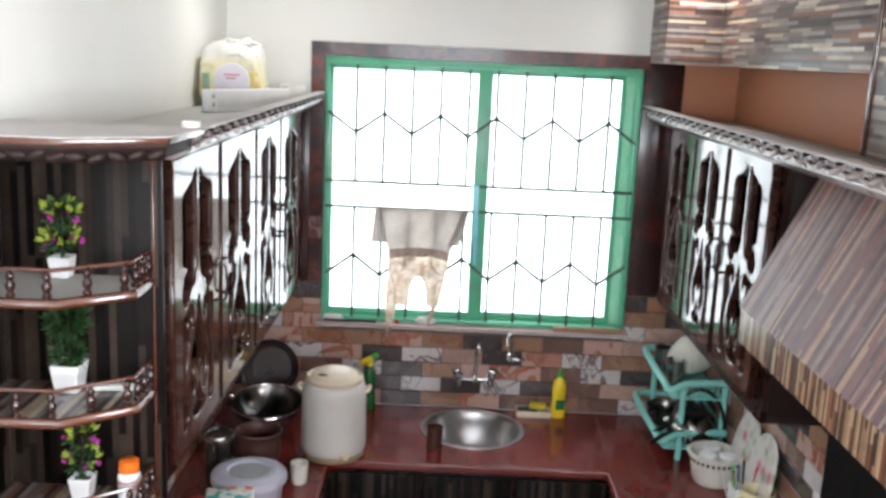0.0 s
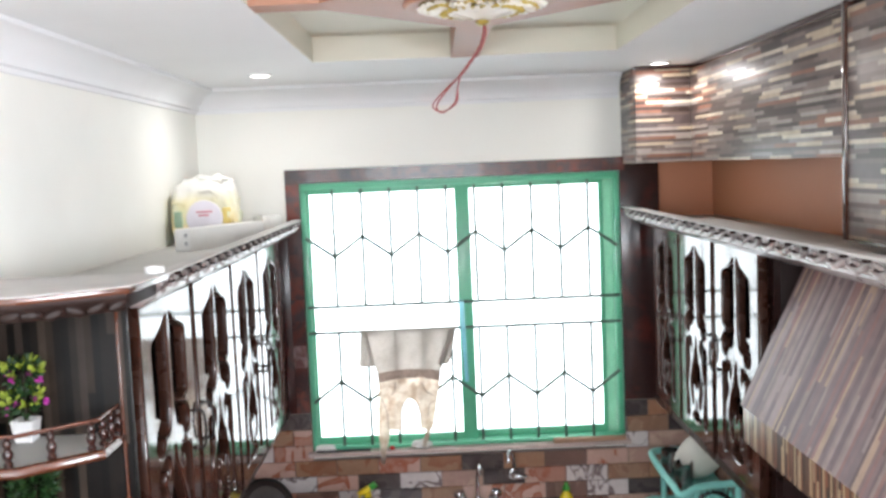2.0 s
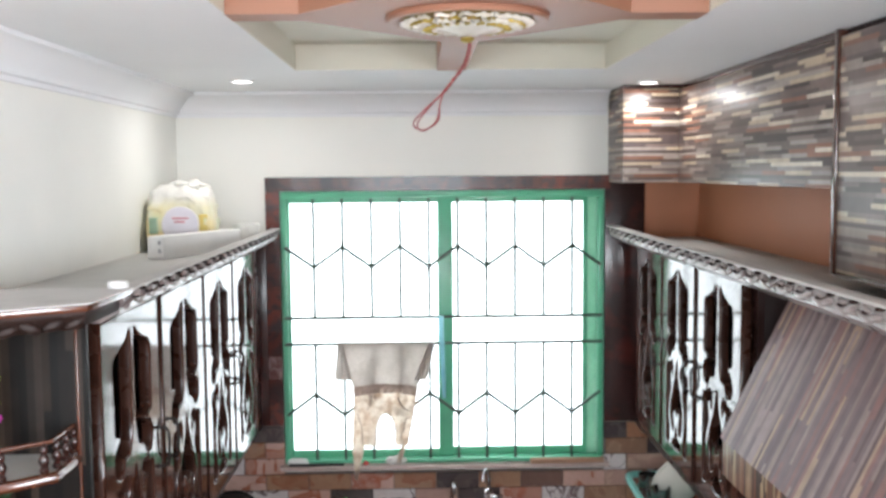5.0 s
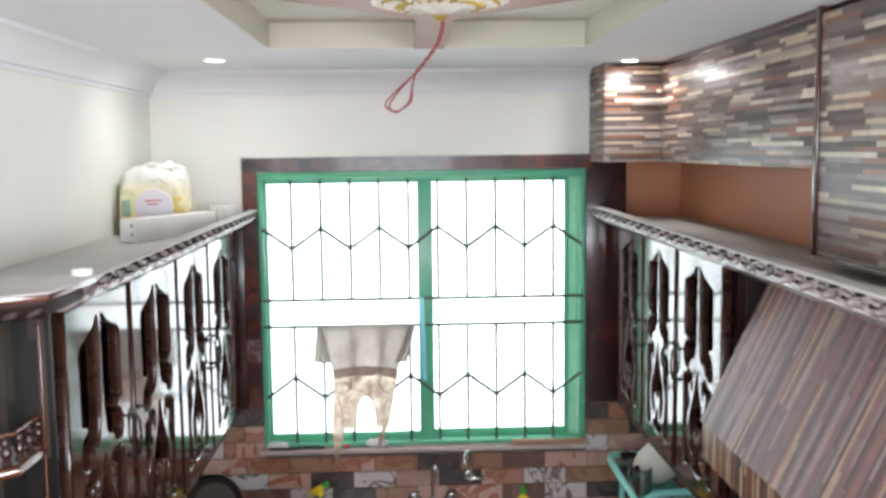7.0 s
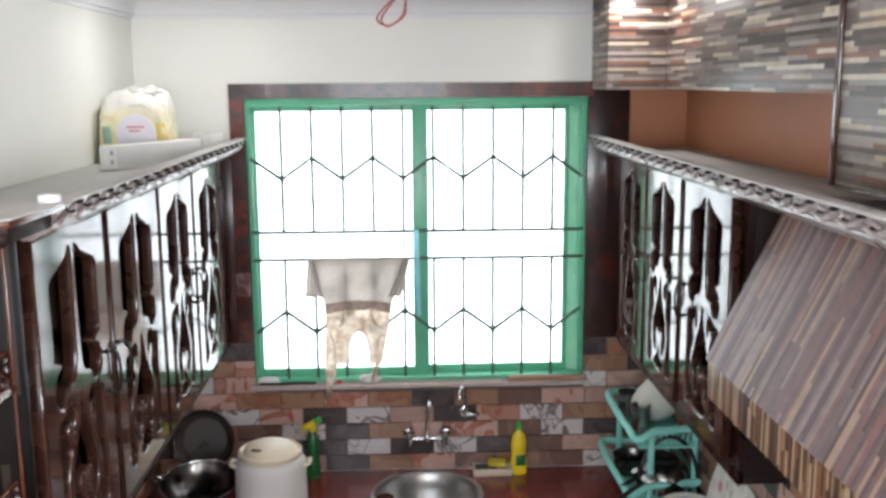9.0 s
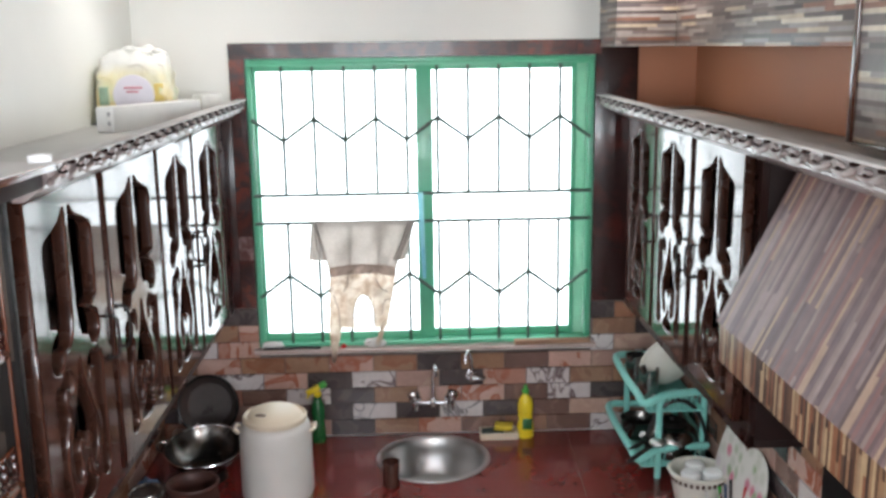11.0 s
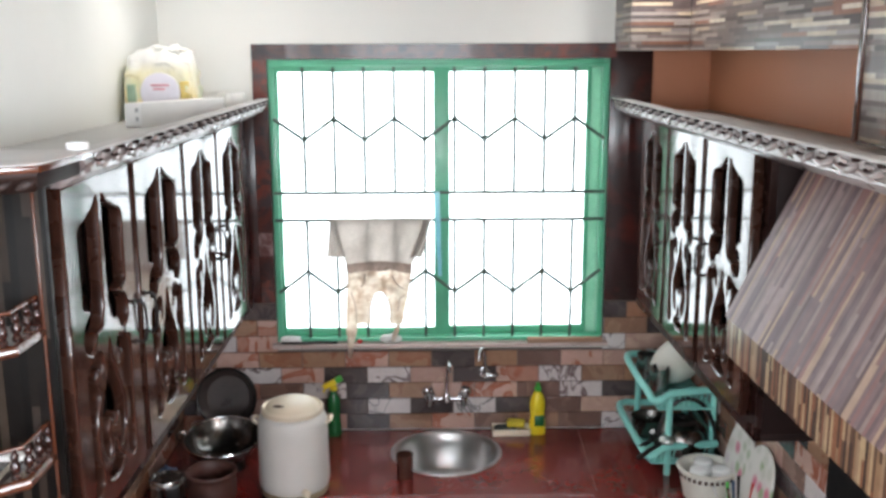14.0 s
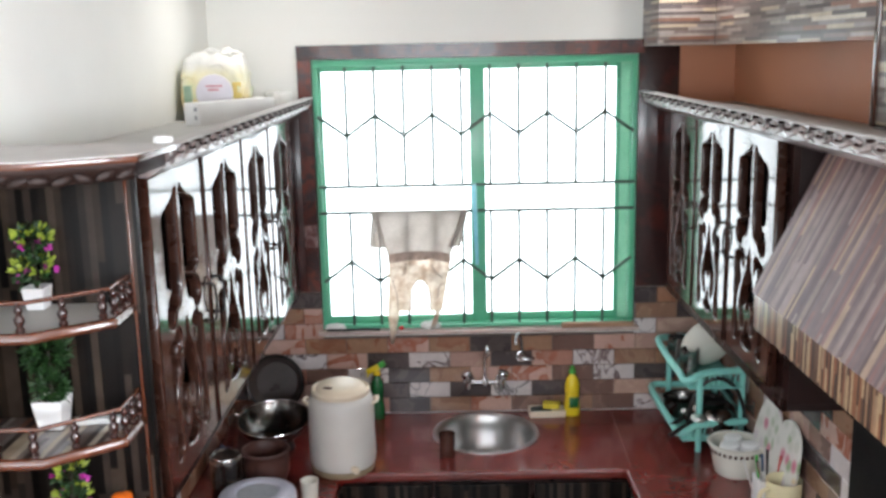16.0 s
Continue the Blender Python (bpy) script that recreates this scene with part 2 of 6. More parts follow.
M_FOOT = surface("yellowed_plastic", (0.3, 0.23, 0.14), 0.4, vary=0.25, scale=8, grain=120, relief=0.03)
M_WHITE = surface("white_plastic", (0.78, 0.78, 0.77), 0.35, vary=0.08, scale=8, grain=120, relief=0.03)
M_OFFWHITE = surface("offwhite_plastic", (0.68, 0.66, 0.58), 0.4, vary=0.1, scale=8, grain=120, relief=0.03)
M_LILAC = surface("cloudy_lilac_plastic", (0.46, 0.46, 0.53), 0.35, vary=0.12, scale=8, grain=120, relief=0.03)
M_TURQ = surface("turquoise_plastic", (0.23, 0.6, 0.53), 0.35, vary=0.1, scale=10, grain=120, relief=0.03)
M_YELLOW = surface("yellow_plastic", (0.78, 0.6, 0.02), 0.32, vary=0.1, scale=12, relief=0.02)
M_BGREEN = surface("green_bottle_plastic", (0.012, 0.13, 0.035), 0.25, vary=0.15, scale=12, relief=0.02)
M_LGREEN = surface("bright_green_plastic", (0.05, 0.38, 0.05), 0.35, vary=0.1, scale=12, relief=0.02)
M_ORANGE = surface("orange_plastic", (0.78, 0.16, 0.015), 0.35, vary=0.1, scale=12, relief=0.03)
M_RED = surface("red_plastic", (0.5, 0.02, 0.02), 0.35, vary=0.15, scale=12, relief=0.03)
M_BLUE = surface("blue_cloth", (0.06, 0.11, 0.2), 0.8, vary=0.3, scale=14, relief=0.2)
M_SPONGE = surface("yellow_sponge", (0.6, 0.48, 0.04), 0.9, vary=0.25, scale=25, grain=240, relief=0.6)
M_SCOUR = surface("dark_scouring_pad", (0.05, 0.06, 0.055), 0.95, vary=0.3, scale=30, grain=240, relief=0.6)
M_CLAY = surface("brown_clay", (0.07, 0.026, 0.019), 0.55, vary=0.3, scale=12, grain=90, relief=0.15)
M_CUP = surface("brown_tinted_cup", (0.07, 0.03, 0.022), 0.12, vary=0.2, scale=10, relief=0.0, coat=0.5)
M_CARD = surface("white_card", (0.72, 0.72, 0.69), 0.6, vary=0.08, scale=8, grain=120, relief=0.05)
M_LABEL = surface("pale_lilac_label", (0.66, 0.63, 0.68), 0.45, vary=0.08, scale=12, grain=120, relief=0.03)
M_CABLE = surface("red_cable", (0.23, 0.04, 0.04), 0.4, vary=0.15, scale=30, relief=0.02)
M_GOLD = surface("gold_leaf", (0.42, 0.3, 0.06), 0.35, 0.35, vary=0.35, scale=25, grain=90, relief=0.1)
# gilt darkened so the gaps between the rosette leaves read as shaded
M_SHADOWGOLD = surface("gap_shade_gilt", (0.2, 0.14, 0.05), 0.5, vary=0.4, scale=25, relief=0.1)
M_PLASTER = surface("ivory_plaster", (0.68, 0.64, 0.56), 0.45, vary=0.15, scale=20, relief=0.08)
M_SOIL = surface("dark_potting_fill", (0.03, 0.025, 0.015), 0.9, vary=0.4, scale=40, relief=0.5)
M_LEAF = surface("green_leaf", (0.014, 0.05, 0.01), 0.5, vary=0.5, scale=40, relief=0.05)
M_LIME = surface("lime_leaf", (0.27, 0.34, 0.035), 0.5, vary=0.5, scale=40, relief=0.05)
M_MAGENTA = surface("magenta_petal", (0.42, 0.03, 0.3), 0.55, vary=0.3, scale=40, relief=0.05)
M_PLANK = surface("weathered_plank", (0.38, 0.22, 0.14), 0.75, vary=0.4, scale=12, grain=80, relief=0.3, stretch=(0.5, 6, 6))
M_GLASSBACK = surface("dark_glazed_pane", (0.012, 0.011, 0.011), 0.04, vary=0.2, scale=4, relief=0.0, rough_vary=0.02, shine=0.2)
M_BLACKGLASS = surface("black_glass_panel", (0.004, 0.004, 0.0045), 0.5, vary=0.2, scale=6, relief=0.02, shine=0.08)
M_PANIN = surface("seasoned_pan_inside", (0.06, 0.045, 0.04), 0.3, vary=0.4, scale=9, grain=60, relief=0.08)
M_GLASS = glass_material("clear_glass")
M_FILM = surface("milky_plastic_film", (0.76, 0.76, 0.71), 0.25, vary=0.15, scale=14, grain=60, relief=0.3)
M_DRESS = cloth_material("grey_beige_cotton", (0.72, 0.68, 0.64), (0.6, 0.56, 0.52), 9, 0.62)
M_LACE = cloth_material("cream_floral_cotton", (0.95, 0.88, 0.8), (0.66, 0.54, 0.44), 26, 0.72)
M_WAIST = cloth_material("gathered_taupe_cotton", (0.6, 0.5, 0.44), (0.44, 0.37, 0.32), 30, 0.5)
M_BLUEFILM = cloth_material("pale_blue_film", (0.62, 0.88, 0.92), (0.5, 0.8, 0.86), 20, 0.75)
M_SCREEN = cloth_material("pale_green_screen", (0.4, 0.62, 0.5), (0.32, 0.55, 0.43), 12, 0.7)
M_PINK = surface("faded_pink_print", (0.6, 0.24, 0.28), 0.5, vary=0.2, scale=30, relief=0.0)
M_PALEGREY = surface("pale_grey_print", (0.33, 0.34, 0.36), 0.5, vary=0.2, scale=30, relief=0.0)
M_GREENPRINT = surface("faded_green_print", (0.26, 0.38, 0.26), 0.4, vary=0.25, scale=20, relief=0.05)
M_LIMEPRINT = surface("faded_lime_print", (0.42, 0.58, 0.16), 0.4, vary=0.25, scale=20, relief=0.05)
M_AMBERPRINT = surface("faded_amber_print", (0.66, 0.5, 0.14), 0.4, vary=0.25, scale=20, relief=0.05)
M_SPOT = glow_material("downlight_glow", (1.0, 0.98, 0.94), 9.0)
M_WHITEWALL = surface("white_outer_wall", (0.8, 0.8, 0.79), 0.8, vary=0.08, scale=2)

PAL = [(0.052, 0.03, 0.024), (0.3, 0.26, 0.24), (0.15, 0.105, 0.09), (0.56, 0.45, 0.32), (0.22, 0.165, 0.145), (0.27, 0.115, 0.07), (0.4, 0.34, 0.3), (0.11, 0.08, 0.075), (0.7, 0.62, 0.5)]
# dark laminate scaled down further: the shelf corner's dimness is in the colour
DIMMEDPAL = [(0.34 * r, 0.295 * g, 0.27 * b) for r, g, b in [(0.008, 0.006, 0.0055), (0.05, 0.041, 0.037), (0.016, 0.012, 0.011), (0.1, 0.083, 0.073), (0.024, 0.018, 0.015), (0.066, 0.048, 0.036), (0.01, 0.008, 0.007), (0.135, 0.11, 0.088)]]
HOODPAL = [(0.02 + 0.8 * r, 0.012 + 0.68 * g, 0.014 + 0.68 * b) for r, g, b in [(0.2, 0.14, 0.135), (0.27, 0.215, 0.195), (0.13, 0.093, 0.092), (0.42, 0.32, 0.22), (0.17, 0.13, 0.13), (0.25, 0.135, 0.115), (0.32, 0.265, 0.255), (0.1, 0.066, 0.06)]]
FACEPAL = [(0.09, 0.042, 0.026), (0.3, 0.18, 0.1), (0.2, 0.075, 0.04), (0.48, 0.34, 0.2), (0.05, 0.026, 0.02), (0.26, 0.11, 0.055), (0.36, 0.24, 0.15), (0.12, 0.06, 0.038)]
M_LOFT = laminate("loft_strip_laminate", (1, 1, 0), (0, 0, 1), PAL, 0.0125, 0.19, 0.4, 0.25)
M_PANEL = laminate("upright_strip_laminate", (0, 0, 1), (1, 1, 0), DIMMEDPAL, 0.017, 0.34, 0.42, 0.0, shine=0.14)
M_HOODTOP = laminate("hood_strip_laminate", (0, 0, 1), (0, 1, 0), HOODPAL, 0.013, 0.32, 0.42, 0.0, shine=0.22)
M_HOODFACE = laminate("hood_face_laminate", (0, 0, 1), (0, 1, 0), FACEPAL, 0.011, 0.2, 0.25, 0.3)
# tone 0.6 also puts the dimness of the lower tiers into the colour
M_SHELF = laminate("shelf_strip_laminate", (0, 1, 0), (1, 0, 0), PAL, 0.014, 0.22, 0.25, 0.3, tone=0.6)


# ---- building blocks ----
BASES = {}


def thing(name, base, label, category, group="", kind=""):
    """An Empty at the thing's base; parts are given in world metres."""
    ob = new(name)
    ob.location = base
    ob.empty_display_size = 0.05
    BASES[ob.name] = Vector(base)
    return tagged(ob, label, category, group, kind)


def finish(mesh, material, smooth):
    for m in material if isinstance(material, (list, tuple)) else (material,):
        mesh.materials.append(m)
    if smooth:
        mesh.shade_smooth()
        mesh.set_sharp_from_angle(angle=radians(38))


def part(name, bm, material, parent, label="", smooth=True):
    """One mesh under a thing or under a part."""
    root = parent
    while root.parent:
        root = root.parent
    off = BASES.get(root.name, Vector())
    if off.length:
        bmesh.ops.translate(bm, verts=bm.verts, vec=-off)
    mesh = bpy.data.meshes.new(name)
    bmesh.ops.recalc_face_normals(bm, faces=bm.faces)
    bm.to_mesh(mesh)
    bm.free()
    finish(mesh, material, smooth)
    ob = new(name, mesh)
    ob.parent = parent
    return tagged(ob, label)


def solo(name, bm, material, label="", category="", kind="", smooth=True, base=None, group=""):
    """A thing that is one mesh."""
    if base is not None:
        bmesh.ops.translate(bm, verts=bm.verts, vec=-Vector(base))
    mesh = bpy.data.meshes.new(name)
    bmesh.ops.recalc_face_normals(bm, faces=bm.faces)
    bm.to_mesh(mesh)
    bm.free()
    finish(mesh, material, smooth)
    ob = new(name, mesh)
    if base is not None:
        ob.location = base
    return tagged(ob, label, category, group, kind)


def box(x0, x1, y0, y1, z0, z1, bevel=0.0, bm=None, seg=2):
    own = bmesh.new()
    bmesh.ops.create_cube(own, size=1.0, matrix=Matrix.Translation(((x0 + x1) / 2, (y0 + y1) / 2, (z0 + z1) / 2)) @ Matrix.Diagonal((abs(x1 - x0), abs(y1 - y0), abs(z1 - z0), 1)))
    if bevel:
        bmesh.ops.bevel(own, geom=own.edges, offset=bevel, segments=seg, profile=0.5, affect="EDGES")
    return join(own, bm)


def join(own, bm=None):
    if bm is None:
        return own
    mesh = bpy.data.meshes.new("joined")
    own.to_mesh(mesh)
    own.free()
    bm.from_mesh(mesh)
    bpy.data.meshes.remove(mesh)
    return bm


def turn(own, m):
    bmesh.ops.transform(own, matrix=m, verts=own.verts)
    return own


def lathe(profile, seg=32, at=(0, 0, 0), bm=None):
    """Turns (radius, height) pairs about z."""
    own = bmesh.new()
    rings = []
    for r, z in profile:
        if r < 1e-6:
            rings.append([own.verts.new((at[0], at[1], at[2] + z))])
        else:
            rings.append([own.verts.new((at[0] + r * math.cos(2 * math.pi * i / seg), at[1] + r * math.sin(2 * math.pi * i / seg), at[2] + z)) for i in range(seg)])
    for a, b in zip(rings, rings[1:]):
        for i in range(seg):
            j = (i + 1) % seg
            vs = [a[i % len(a)], a[j % len(a)], b[j % len(b)], b[i % len(b)]]
            vs = list(dict.fromkeys(vs))
            if len(vs) > 2:
                own.faces.new(vs)
    return join(own, bm)


def tube(points, r, seg=8, closed=False, bm=None):
    """A round bar along points; r: one radius or one for each point."""
    own = bmesh.new()
    pts = [Vector(p) for p in points]
    n = len(pts)
    rings = []
    side = None
    for i, p in enumerate(pts):
        a = pts[(i - 1) % n] if closed or i else p
        b = pts[(i + 1) % n] if closed or i < n - 1 else p
        d = (b - a).normalized()
        if side is None:
            side = d.cross(Vector((0, 0, 1)) if abs(d.z) < 0.9 else Vector((1, 0, 0))).normalized()
        else:
            side = (side - d * side.dot(d)).normalized()
        up = d.cross(side)
        rr = r[i] if isinstance(r, (list, tuple)) else r
        rings.append([own.verts.new(p + rr * (side * math.cos(2 * math.pi * k / seg) + up * math.sin(2 * math.pi * k / seg))) for k in range(seg)])
    for i in range(n if closed else n - 1):
        a, b = rings[i], rings[(i + 1) % n]
        for k in range(seg):
            own.faces.new((a[k], a[(k + 1) % seg], b[(k + 1) % seg], b[k]))
    if not closed:
        own.faces.new(rings[0])
        own.faces.new(rings[-1])
    return join(own, bm)


def prism(poly, z0, z1, bevel=0.0, bm=None):
    """An upright prism on a plan outline."""
    own = bmesh.new()
    low = [own.verts.new((x, y, z0)) for x, y in poly]
    top = [own.verts.new((x, y, z1)) for x, y in poly]
    own.faces.new(low[::-1])
    own.faces.new(top)
    for i in range(len(poly)):
        j = (i + 1) % len(poly)
        own.faces.new((low[i], low[j], top[j], top[i]))
    if bevel:
        bmesh.ops.bevel(own, geom=own.edges, offset=bevel, segments=2, profile=0.5, affect="EDGES")
    return join(own, bm)


def sweep(profile, path, bm=None):
    """Sweeps a profile of (out, z) along a plan path; out lies to the right of the way."""
    own = bmesh.new()
    pts = [Vector((x, y, 0)) for x, y in path]
    rows = []
    for i, p in enumerate(pts):
        a = (p - pts[i - 1]).normalized() if i else None
        b = (pts[i + 1] - p).normalized() if i < len(pts) - 1 else None
        a, b = a or b, b or a
        na, nb = Vector((a.y, -a.x, 0)), Vector((b.y, -b.x, 0))
        m = (na + nb).normalized()
        m = m / max(0.3, m.dot(na))
        rows.append([own.verts.new(p + m * o + Vector((0, 0, z))) for o, z in profile])
    for r, s in zip(rows, rows[1:]):
        for i in range(len(profile)):
            j = (i + 1) % len(profile)
            own.faces.new((r[i], r[j], s[j], s[i]))
    own.faces.new(rows[0])
    own.faces.new(rows[-1])
    return join(own, bm)


def smooth_loop(points, steps=6):
    """A closed Catmull-Rom line through points."""
    out, n = [], len(points)
    for i in range(n):
        p0, p1, p2, p3 = (Vector(points[(i + k) % n]) for k in (-1, 0, 1, 2))
        for s in range(steps):
            t = s / steps
            out.append(0.5 * (2 * p1 + (p2 - p0) * t + (2 * p0 - 5 * p1 + 4 * p2 - p3) * t * t + (3 * p1 - p0 - 3 * p2 + p3) * t ** 3))
    return out


def smooth_line(points, steps=6):
    pts = [Vector(p) for p in points]
    pts = [2 * pts[0] - pts[1]] + pts + [2 * pts[-1] - pts[-2]]
    out = []
    for p0, p1, p2, p3 in zip(pts, pts[1:], pts[2:], pts[3:]):
        for s in range(steps):
            t = s / steps
            out.append(0.5 * (2 * p1 + (p2 - p0) * t + (2 * p0 - 5 * p1 + 4 * p2 - p3) * t * t + (3 * p1 - p0 - 3 * p2 + p3) * t ** 3))
    return out + [pts[-2]]


def cut_board(loops, depth, round_edge, m):
    """A flat board with holes, as a bmesh: the first loop is the outline."""
    cu = bpy.data.curves.new("cut", "CURVE")
    cu.dimensions, cu.fill_mode, cu.extrude, cu.bevel_depth, cu.bevel_resolution, cu.offset = "2D", "BOTH", depth / 2 - round_edge, round_edge, 1, -round_edge
    for loop in loops:
        sp = cu.splines.new("POLY")
        sp.points.add(len(loop) - 1)
        for p, q in zip(sp.points, loop):
            p.co = (q[0], q[1], 0, 1)
        sp.use_cyclic_u = True
    ob = new("cut", cu)
    bpy.context.view_layer.update()
    mesh = bpy.data.meshes.new_from_object(ob.evaluated_get(bpy.context.evaluated_depsgraph_get()))
    bpy.data.objects.remove(ob)
    bpy.data.curves.remove(cu)
    bm = bmesh.new()
    bm.from_mesh(mesh)
    bpy.data.meshes.remove(mesh)
    bmesh.ops.remove_doubles(bm, verts=bm.verts, dist=1e-5)
    bmesh.ops.transform(bm, matrix=m, verts=bm.verts)
    return bm


# ---- the room ----
XL, XR, YB, YF, ZC = -1.18, 1.18, 4.13, -2.3, 2.97
WX0, WX1, WZ0, WZ1 = -0.722, 0.748, 1.262, 2.53  # window opening

solo("floor", box(XL - 0.2, XR + 0.2, YF - 0.2, YB + 0.2, -0.1, 0.0), M_FLOOR, "dark brown polished kitchen floor", "floor", "structure")

bm = box(XL - 0.2, WX0, YB, YB + 0.2, 0, 3.2)
box(WX1, XR + 0.2, YB, YB + 0.2, 0, 3.2, bm=bm)
box(WX0, WX1, YB, YB + 0.2, 0, WZ0, bm=bm)
box(WX0, WX1, YB, YB + 0.2, WZ1, 3.2, bm=bm)
solo("wall_north", bm, M_WALL, "cream painted wall with a wide window", "wall", "structure")
bm = box(XL - 0.2, XL, 0.24, YB, 0, 3.2)
box(XL - 0.2, XL, YF, -1.34, 0, 3.2, bm=bm)
box(XL - 0.2, XL, -1.34, 0.24, 0, 2.02, bm=bm)
box(XL - 0.2, XL, -1.34, 0.24, 2.74, 3.2, bm=bm)
solo("wall_west", bm, M_WALL, "cream painted kitchen wall with a high side window", "wall", "structure")
# the high opening is added, out of view, for the east fill lamp
bm = box(XR, XR + 0.2, 0.24, YB, 0, 3.2)
box(XR, XR + 0.2, YF, -1.34, 0, 3.2, bm=bm)
box(XR, XR + 0.2, -1.34, 0.24, 0, 2.02, bm=bm)
box(XR, XR + 0.2, -1.34, 0.24, 2.74, 3.2, bm=bm)
solo("wall_east", bm, M_BROWN, "brown painted kitchen wall with an unseen opening added for fill light", "wall", "structure")
# this opening is added too, to let the rear fill lamp in
bm = box(XL - 0.2, -0.88, YF - 0.2, YF, 0, 3.2)
box(0.48, XR + 0.2, YF - 0.2, YF, 0, 3.2, bm=bm)
box(-0.88, 0.48, YF - 0.2, YF, 0, 2.12, bm=bm)
box(-0.88, 0.48, YF - 0.2, YF, 2.78, 3.2, bm=bm)
solo("wall_south", bm, M_GREYWALL, "grey painted kitchen wall with an unseen opening added for fill light", "wall", "structure")
solo("wall_panel", box(0.931, XR, YB - 0.008, YB - 0.0005, 2.3, 2.6), M_BROWN, "brown painted strip of wall over the cabinets", "wall", "structure")

# ceiling with a rectangular tray
TX0, TX1, TY0, TY1, TZ = -0.517, 0.569, 0.85, 3.17, 3.058
bm = box(XL - 0.2, TX0, YF - 0.2, YB + 0.2, ZC, ZC + 0.25)
box(TX1, XR + 0.2, YF - 0.2, YB + 0.2, ZC, ZC + 0.25, bm=bm)
box(TX0, TX1, TY1, YB + 0.2, ZC, ZC + 0.25, bm=bm)
box(TX0, TX1, YF - 0.2, TY0, ZC, ZC + 0.25, bm=bm)
solo("ceiling", bm, M_CEIL, "white plastered false ceiling with a recessed tray", "ceiling", "structure", smooth=False)
bm = box(TX0, TX1, TY0, TY1, TZ, TZ + 0.1)
for a in ((TX0, TX0 + 0.003, TY0, TY1), (TX1 - 0.003, TX1, TY0, TY1), (TX0 + 0.003, TX1 - 0.003, TY0, TY0 + 0.003), (TX0 + 0.003, TX1 - 0.003, TY1 - 0.003, TY1)):
    box(*a, ZC + 0.0005, TZ, bm=bm)
solo("ceiling_tray", bm, M_TRAY, "cream painted recess in the ceiling", "ceiling", "structure", smooth=False)

# terracotta star of beams in the tray
CX, CY = 0.026, 2.01
star = [(TX0 + 0.004, CY - 0.05), (-0.35, CY - 0.05), (CX - 0.05, CY - 0.44), (CX - 0.05, TY0 + 0.004), (CX + 0.05, TY0 + 0.004), (CX + 0.05, CY - 0.44), (0.39, CY - 0.05),
        (TX1 - 0.004, CY - 0.05), (TX1 - 0.004, CY + 0.05), (0.39, CY + 0.05), (CX + 0.05, CY + 0.42), (CX + 0.05, TY1 - 0.004), (CX - 0.05, TY1 - 0.004), (CX - 0.05, CY + 0.42), (-0.35, CY + 0.05), (TX0 + 0.004, CY + 0.05)]
solo("ceiling_beam", prism(star, ZC - 0.004, TZ - 0.0005), M_TERRA, "terracotta painted star of beams in the ceiling tray", "ceiling", "structure", smooth=False)

# plaster cove along the walls
cove = [(0, 0), (0.11, 0), (0.11, -0.012), (0.095, -0.016), (0.07, -0.03), (0.045, -0.055), (0.03, -0.075), (0.028, -0.088), (0.012, -0.092), (0.01, -0.106), (0, -0.106)]
for nm, path in (("trim_west", [(XL + 0.0005, YF), (XL + 0.0005, YB - 0.0005)]), ("trim_north", [(XL + 0.0005, YB - 0.0005), (0.755, YB - 0.0005)])):
    solo(nm, sweep([(o, ZC - 0.0005 + z) for o, z in cove], path), M_CEIL, "white plaster cove moulding under the ceiling", "moulding", "structure")

# window surround of dark red marble, with the pale sill
bm = box(-0.785, WX0 - 0.001, YB - 0.018, YB - 0.0005, 1.46, 2.593)
box(-0.9, -0.7875, YB - 0.02, YB - 0.0005, 1.46, 2.29, 0.002, bm=bm)
window_side = solo("window_trim", bm, M_SURROUND, "dark red polished window surround", "window trim", "structure")
solo("window_trim", box(WX1 + 0.001, 0.93, YB - 0.022, YB - 0.0005, 1.46, 2.595, 0.003), M_SURROUND, "dark red polished window surround", "window trim", "structure")
window_head = solo("window_trim", box(WX0 - 0.001, WX1 + 0.001, YB - 0.018, YB - 0.0005, WZ1 + 0.002, 2.593), M_SURROUND, "dark red polished window surround", "window trim", "structure")
solo("window_sill", box(WX0 - 0.02, WX1 + 0.02, YB - 0.058, YB + 0.2, 1.256, WZ0 + 0.012, 0.003), M_MARBLE, "pinkish marble window sill with chipped edge", "window sill", "structure")


